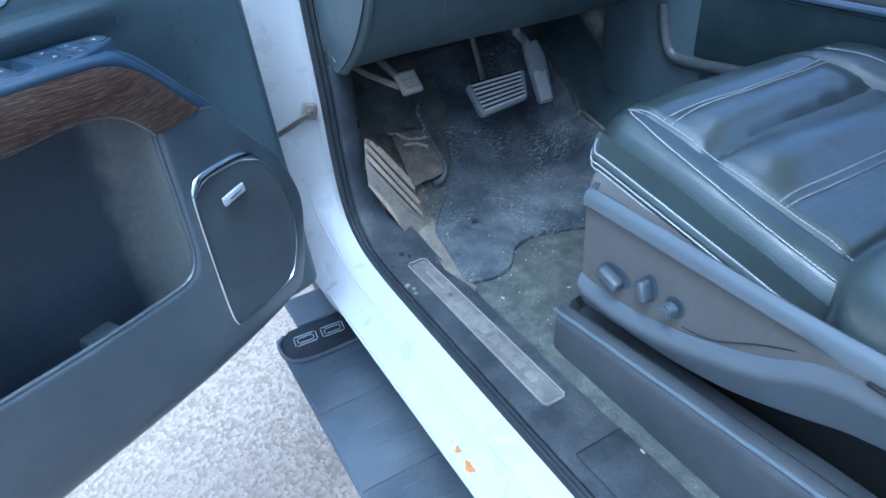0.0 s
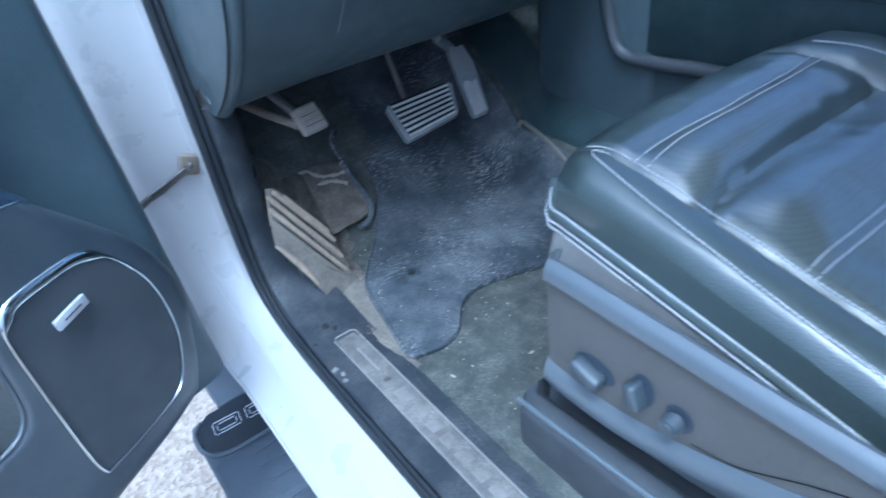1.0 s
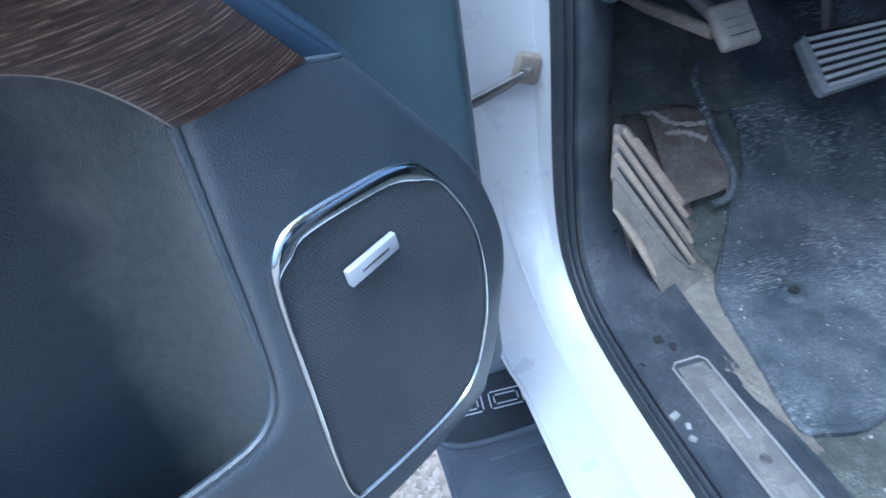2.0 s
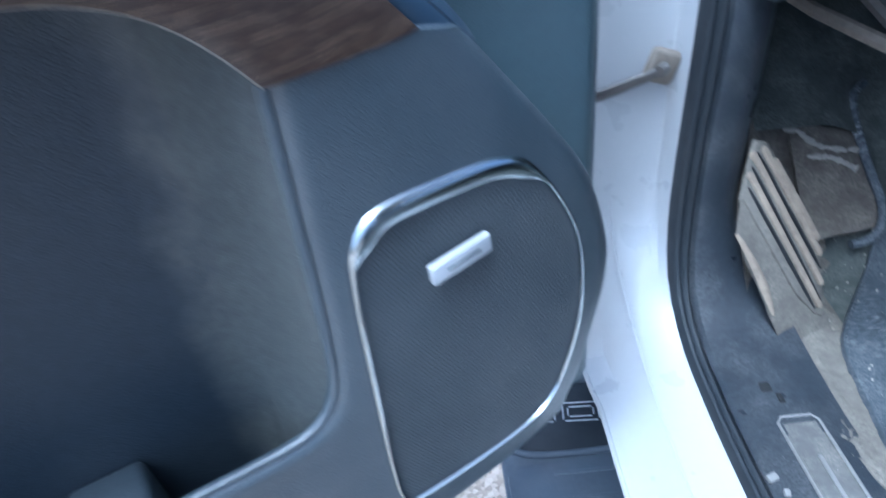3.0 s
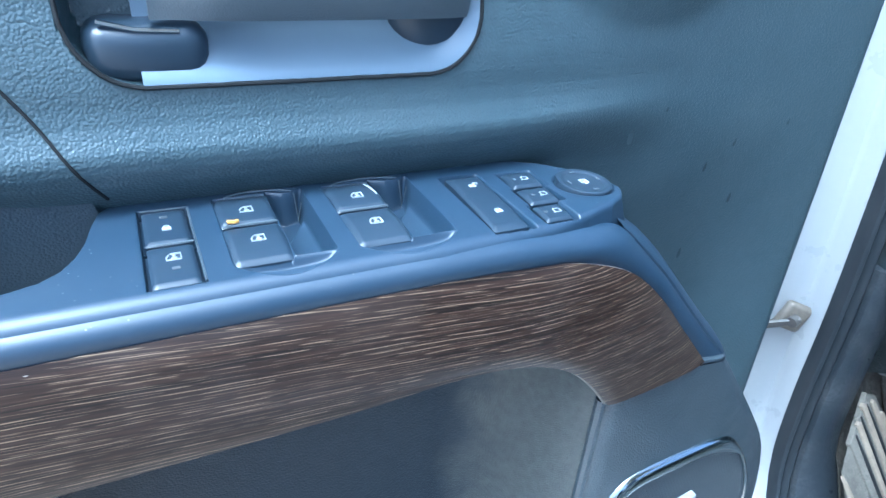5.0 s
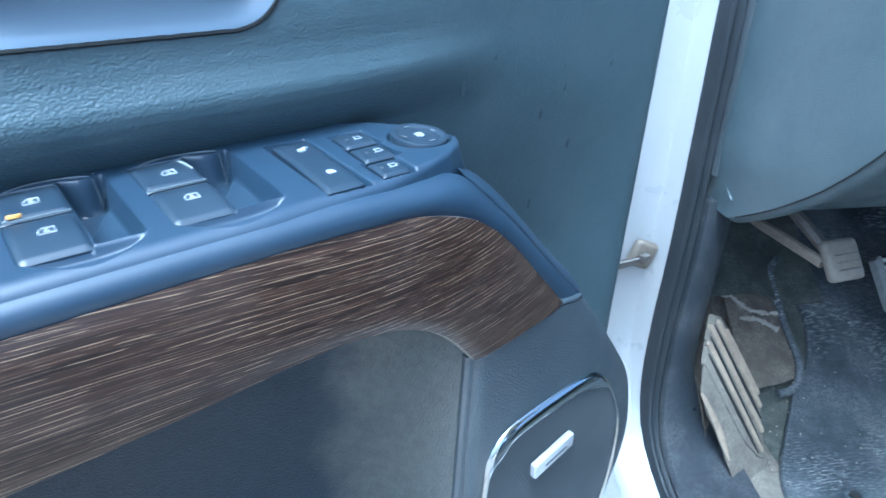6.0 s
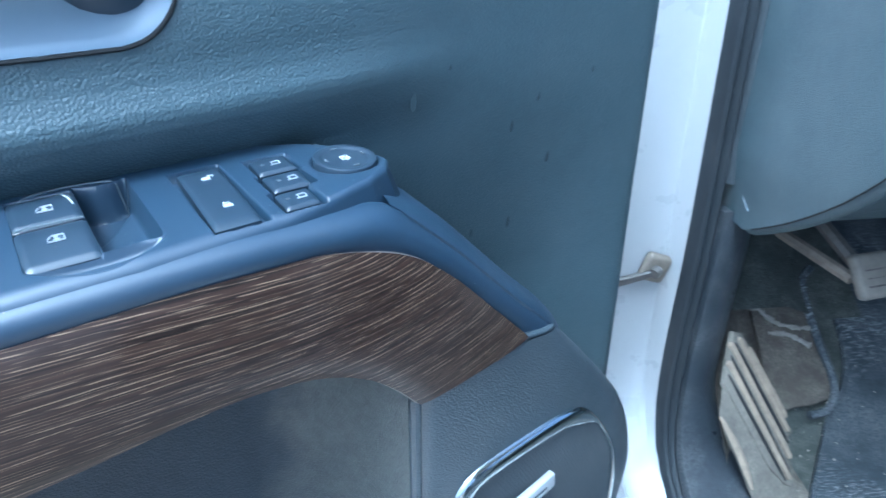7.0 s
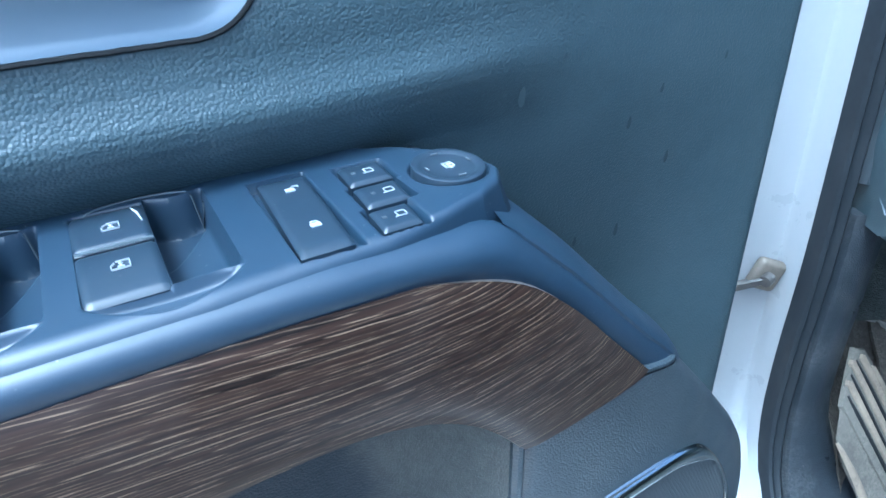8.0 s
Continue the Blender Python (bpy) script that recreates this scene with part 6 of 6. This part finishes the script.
# plastic side shield with raised bands
XS = 0.592
SH = [  # y, top of shield, foot of upper band, top of lower band, foot
    (0.742, 0.982, 0.952, 0.842, 0.770), (0.735, 0.990, 0.958, 0.838, 0.762), (0.715, 0.992, 0.962, 0.834, 0.765), (0.66, 0.992, 0.962, 0.832, 0.770), (0.60, 0.991, 0.962, 0.838, 0.776), (0.53, 0.990, 0.962, 0.855, 0.785),
    (0.46, 0.989, 0.962, 0.879, 0.80), (0.40, 0.989, 0.962, 0.905, 0.82), (0.34, 0.990, 0.962, 0.944, 0.845), (0.28, 0.992, 0.965, 0.962, 0.87), (0.18, 0.995, 0.97, 0.968, 0.89), (0.05, 1.0, 0.975, 0.972, 0.90)]
sh = curve_pts(SH, 60)
band, face, lowb = [], [], []
for r in sh:
    y, zt, z1, z2, zf = r
    e = 0.030 * (1 - sstep(0.742, 0.722, y)) ** 2
    x = XS + e
    rec = 0.007 * sstep(0.30, 0.40, y)
    band.append([(x + 0.026, y, zt - 0.050), (x + 0.022, y, zt - 0.006), (x + 0.012, y, zt), (x + 0.004, y, zt - 0.004), (x, y, zt - 0.012), (x, y, z1 + 0.006), (x + rec, y, z1)])
    face.append([(x + rec + 0.0005, y, z1 + 0.002), (x + rec, y, 0.5 * (z1 + z2)), (x + rec + 0.0005, y, z2 - 0.002)])
    lowb.append([(x + rec, y, z2), (x + 0.001, y, z2 - 0.006), (x - 0.002, y, z2 - 0.020), (x - 0.001, y, z2 - 0.032), (x + 0.004, y, z2 - 0.040), (x + 0.014, y, zf + 0.01), (x + 0.020, y, zf)])
shield = part("side_shield", grid_mesh(face), M_SHIELD, seat, "brownish grey plastic side shield")
part("upper_band", grid_mesh(band), M_EDGE, shield, "smooth grey upper band")
part("lower_band", grid_mesh(lowb), M_EDGE, shield, "smooth grey lower band")
part("front_edge", grid_mesh([[(XS + 0.030, 0.742, 0.982), (XS + 0.10, 0.750, 0.97)], [(XS + 0.030, 0.743, 0.88), (XS + 0.10, 0.752, 0.88)], [(XS + 0.030, 0.742, 0.770), (XS + 0.10, 0.750, 0.77)]]), M_SHIELD, shield)
part("shield_seam", tube(curve_pts([(XS + 0.004, 0.52, 0.868), (XS + 0.0055, 0.47, 0.880), (XS + 0.0055, 0.41, 0.918), (XS + 0.006, 0.36, 0.944)], 14), 0.0008, 5), M_GAP, shield)
# seat controls
part("slide_knob", rbox((0.588, 0.653, 0.873), (0.022, 0.044, 0.021), 0.006, 3, pose(0, 0, 0, 14, 0, 0)), M_POD, shield, "long seat slide knob")
part("recline_knob", rbox((0.588, 0.586, 0.892), (0.022, 0.017, 0.032), 0.005, 3, pose(0, 0, 0, -22, 0, 0)), M_POD, shield, "upright recline knob")
bm = bmesh.new()
bmesh.ops.create_cone(bm, cap_ends=True, segments=20, radius1=0.012, radius2=0.0105, depth=0.020, matrix=Matrix.Translation((0.586, 0.539, 0.888)) @ Matrix.Rotation(radians(-90), 4, "Y"))
bmesh.ops.bevel(bm, geom=[e for e in bm.edges if e.calc_face_angle(0) > 1], offset=0.003, segments=2, affect="EDGES")
part("lumbar_knob", bm, M_POD, shield, "round lumbar knob")
# flat dark discs that paint the soft shade round each knob
for (y, z, w, h) in ((0.651, 0.875, 0.060, 0.036), (0.584, 0.893, 0.030, 0.046), (0.538, 0.889, 0.034, 0.034)):
    bm = bmesh.new()
    bmesh.ops.create_circle(bm, cap_ends=True, segments=24, radius=1.0)
    for v in bm.verts:
        v.co = Vector((XS + 0.0062, y + 0.5 * w * v.co.x, z + 0.5 * h * v.co.y))
    part("knob_shade", bm, M_LINER, shield)
part("latch_slot", rbox((XS - 0.002, 0.275, 0.962), (0.006, 0.030, 0.006), 0.002, 1), M_GAP, shield)

# seat riser and slide cover
prof = [(0.0, 0.752), (0.012, 0.762), (0.06, 0.768)]
rows = []
for y in [0.770, 0.766, 0.755] + list(np.linspace(0.73, 0.02, 20)):
    e = 0.02 * sstep(0.752, 0.772, y)
    zt = lerp_table(y, [0.0, 0.30, 0.77], [0.800, 0.790, 0.742])
    rows.append([(0.572 + e, y, 0.640), (0.570 + e, y, 0.68), (0.571 + e, y, zt - 0.018), (0.574 + e, y, zt - 0.006), (0.582 + e, y, zt), (0.600 + e, y, zt + 0.001), (0.612 + e, y, zt - 0.008), (0.624 + e, y, zt - 0.030), (0.66, y, zt - 0.034)])
riser = part("slide_cover", grid_mesh(rows), M_COVER, seat, "dark plastic slide cover")
part("cover_front", grid_mesh([[(0.592, 0.770, 0.64), (0.68, 0.778, 0.64), (1.10, 0.778, 0.64)], [(0.592, 0.770, 0.735), (0.68, 0.776, 0.74), (1.10, 0.776, 0.74)]]), M_COVER, riser)
part("cover_lip", tube([(0.578, y, lerp_table(y, [0.0, 0.30, 0.77], [0.800, 0.790, 0.742]) - 0.001) for y in np.linspace(0.765, 0.05, 20)], 0.004, 8), M_EDGE, riser)
part("seat_frame", rbox((0.93, 0.42, 0.80), (0.50, 0.62, 0.24), 0.03, 2), M_GAP, seat)
part("rear_bolster", rbox((0.705, 0.215, 0.985), (0.19, 0.33, 0.18), 0.065, 5), M_LEATHER, seat, "rounded leather bolster at the rear of the cushion")
part("backrest", rbox((0.94, 0.10, 1.36), (0.52, 0.18, 0.80), 0.07, 4, pose(0, 0, 0, 14, 0, 0)), M_LEATHER, seat, "black leather backrest")
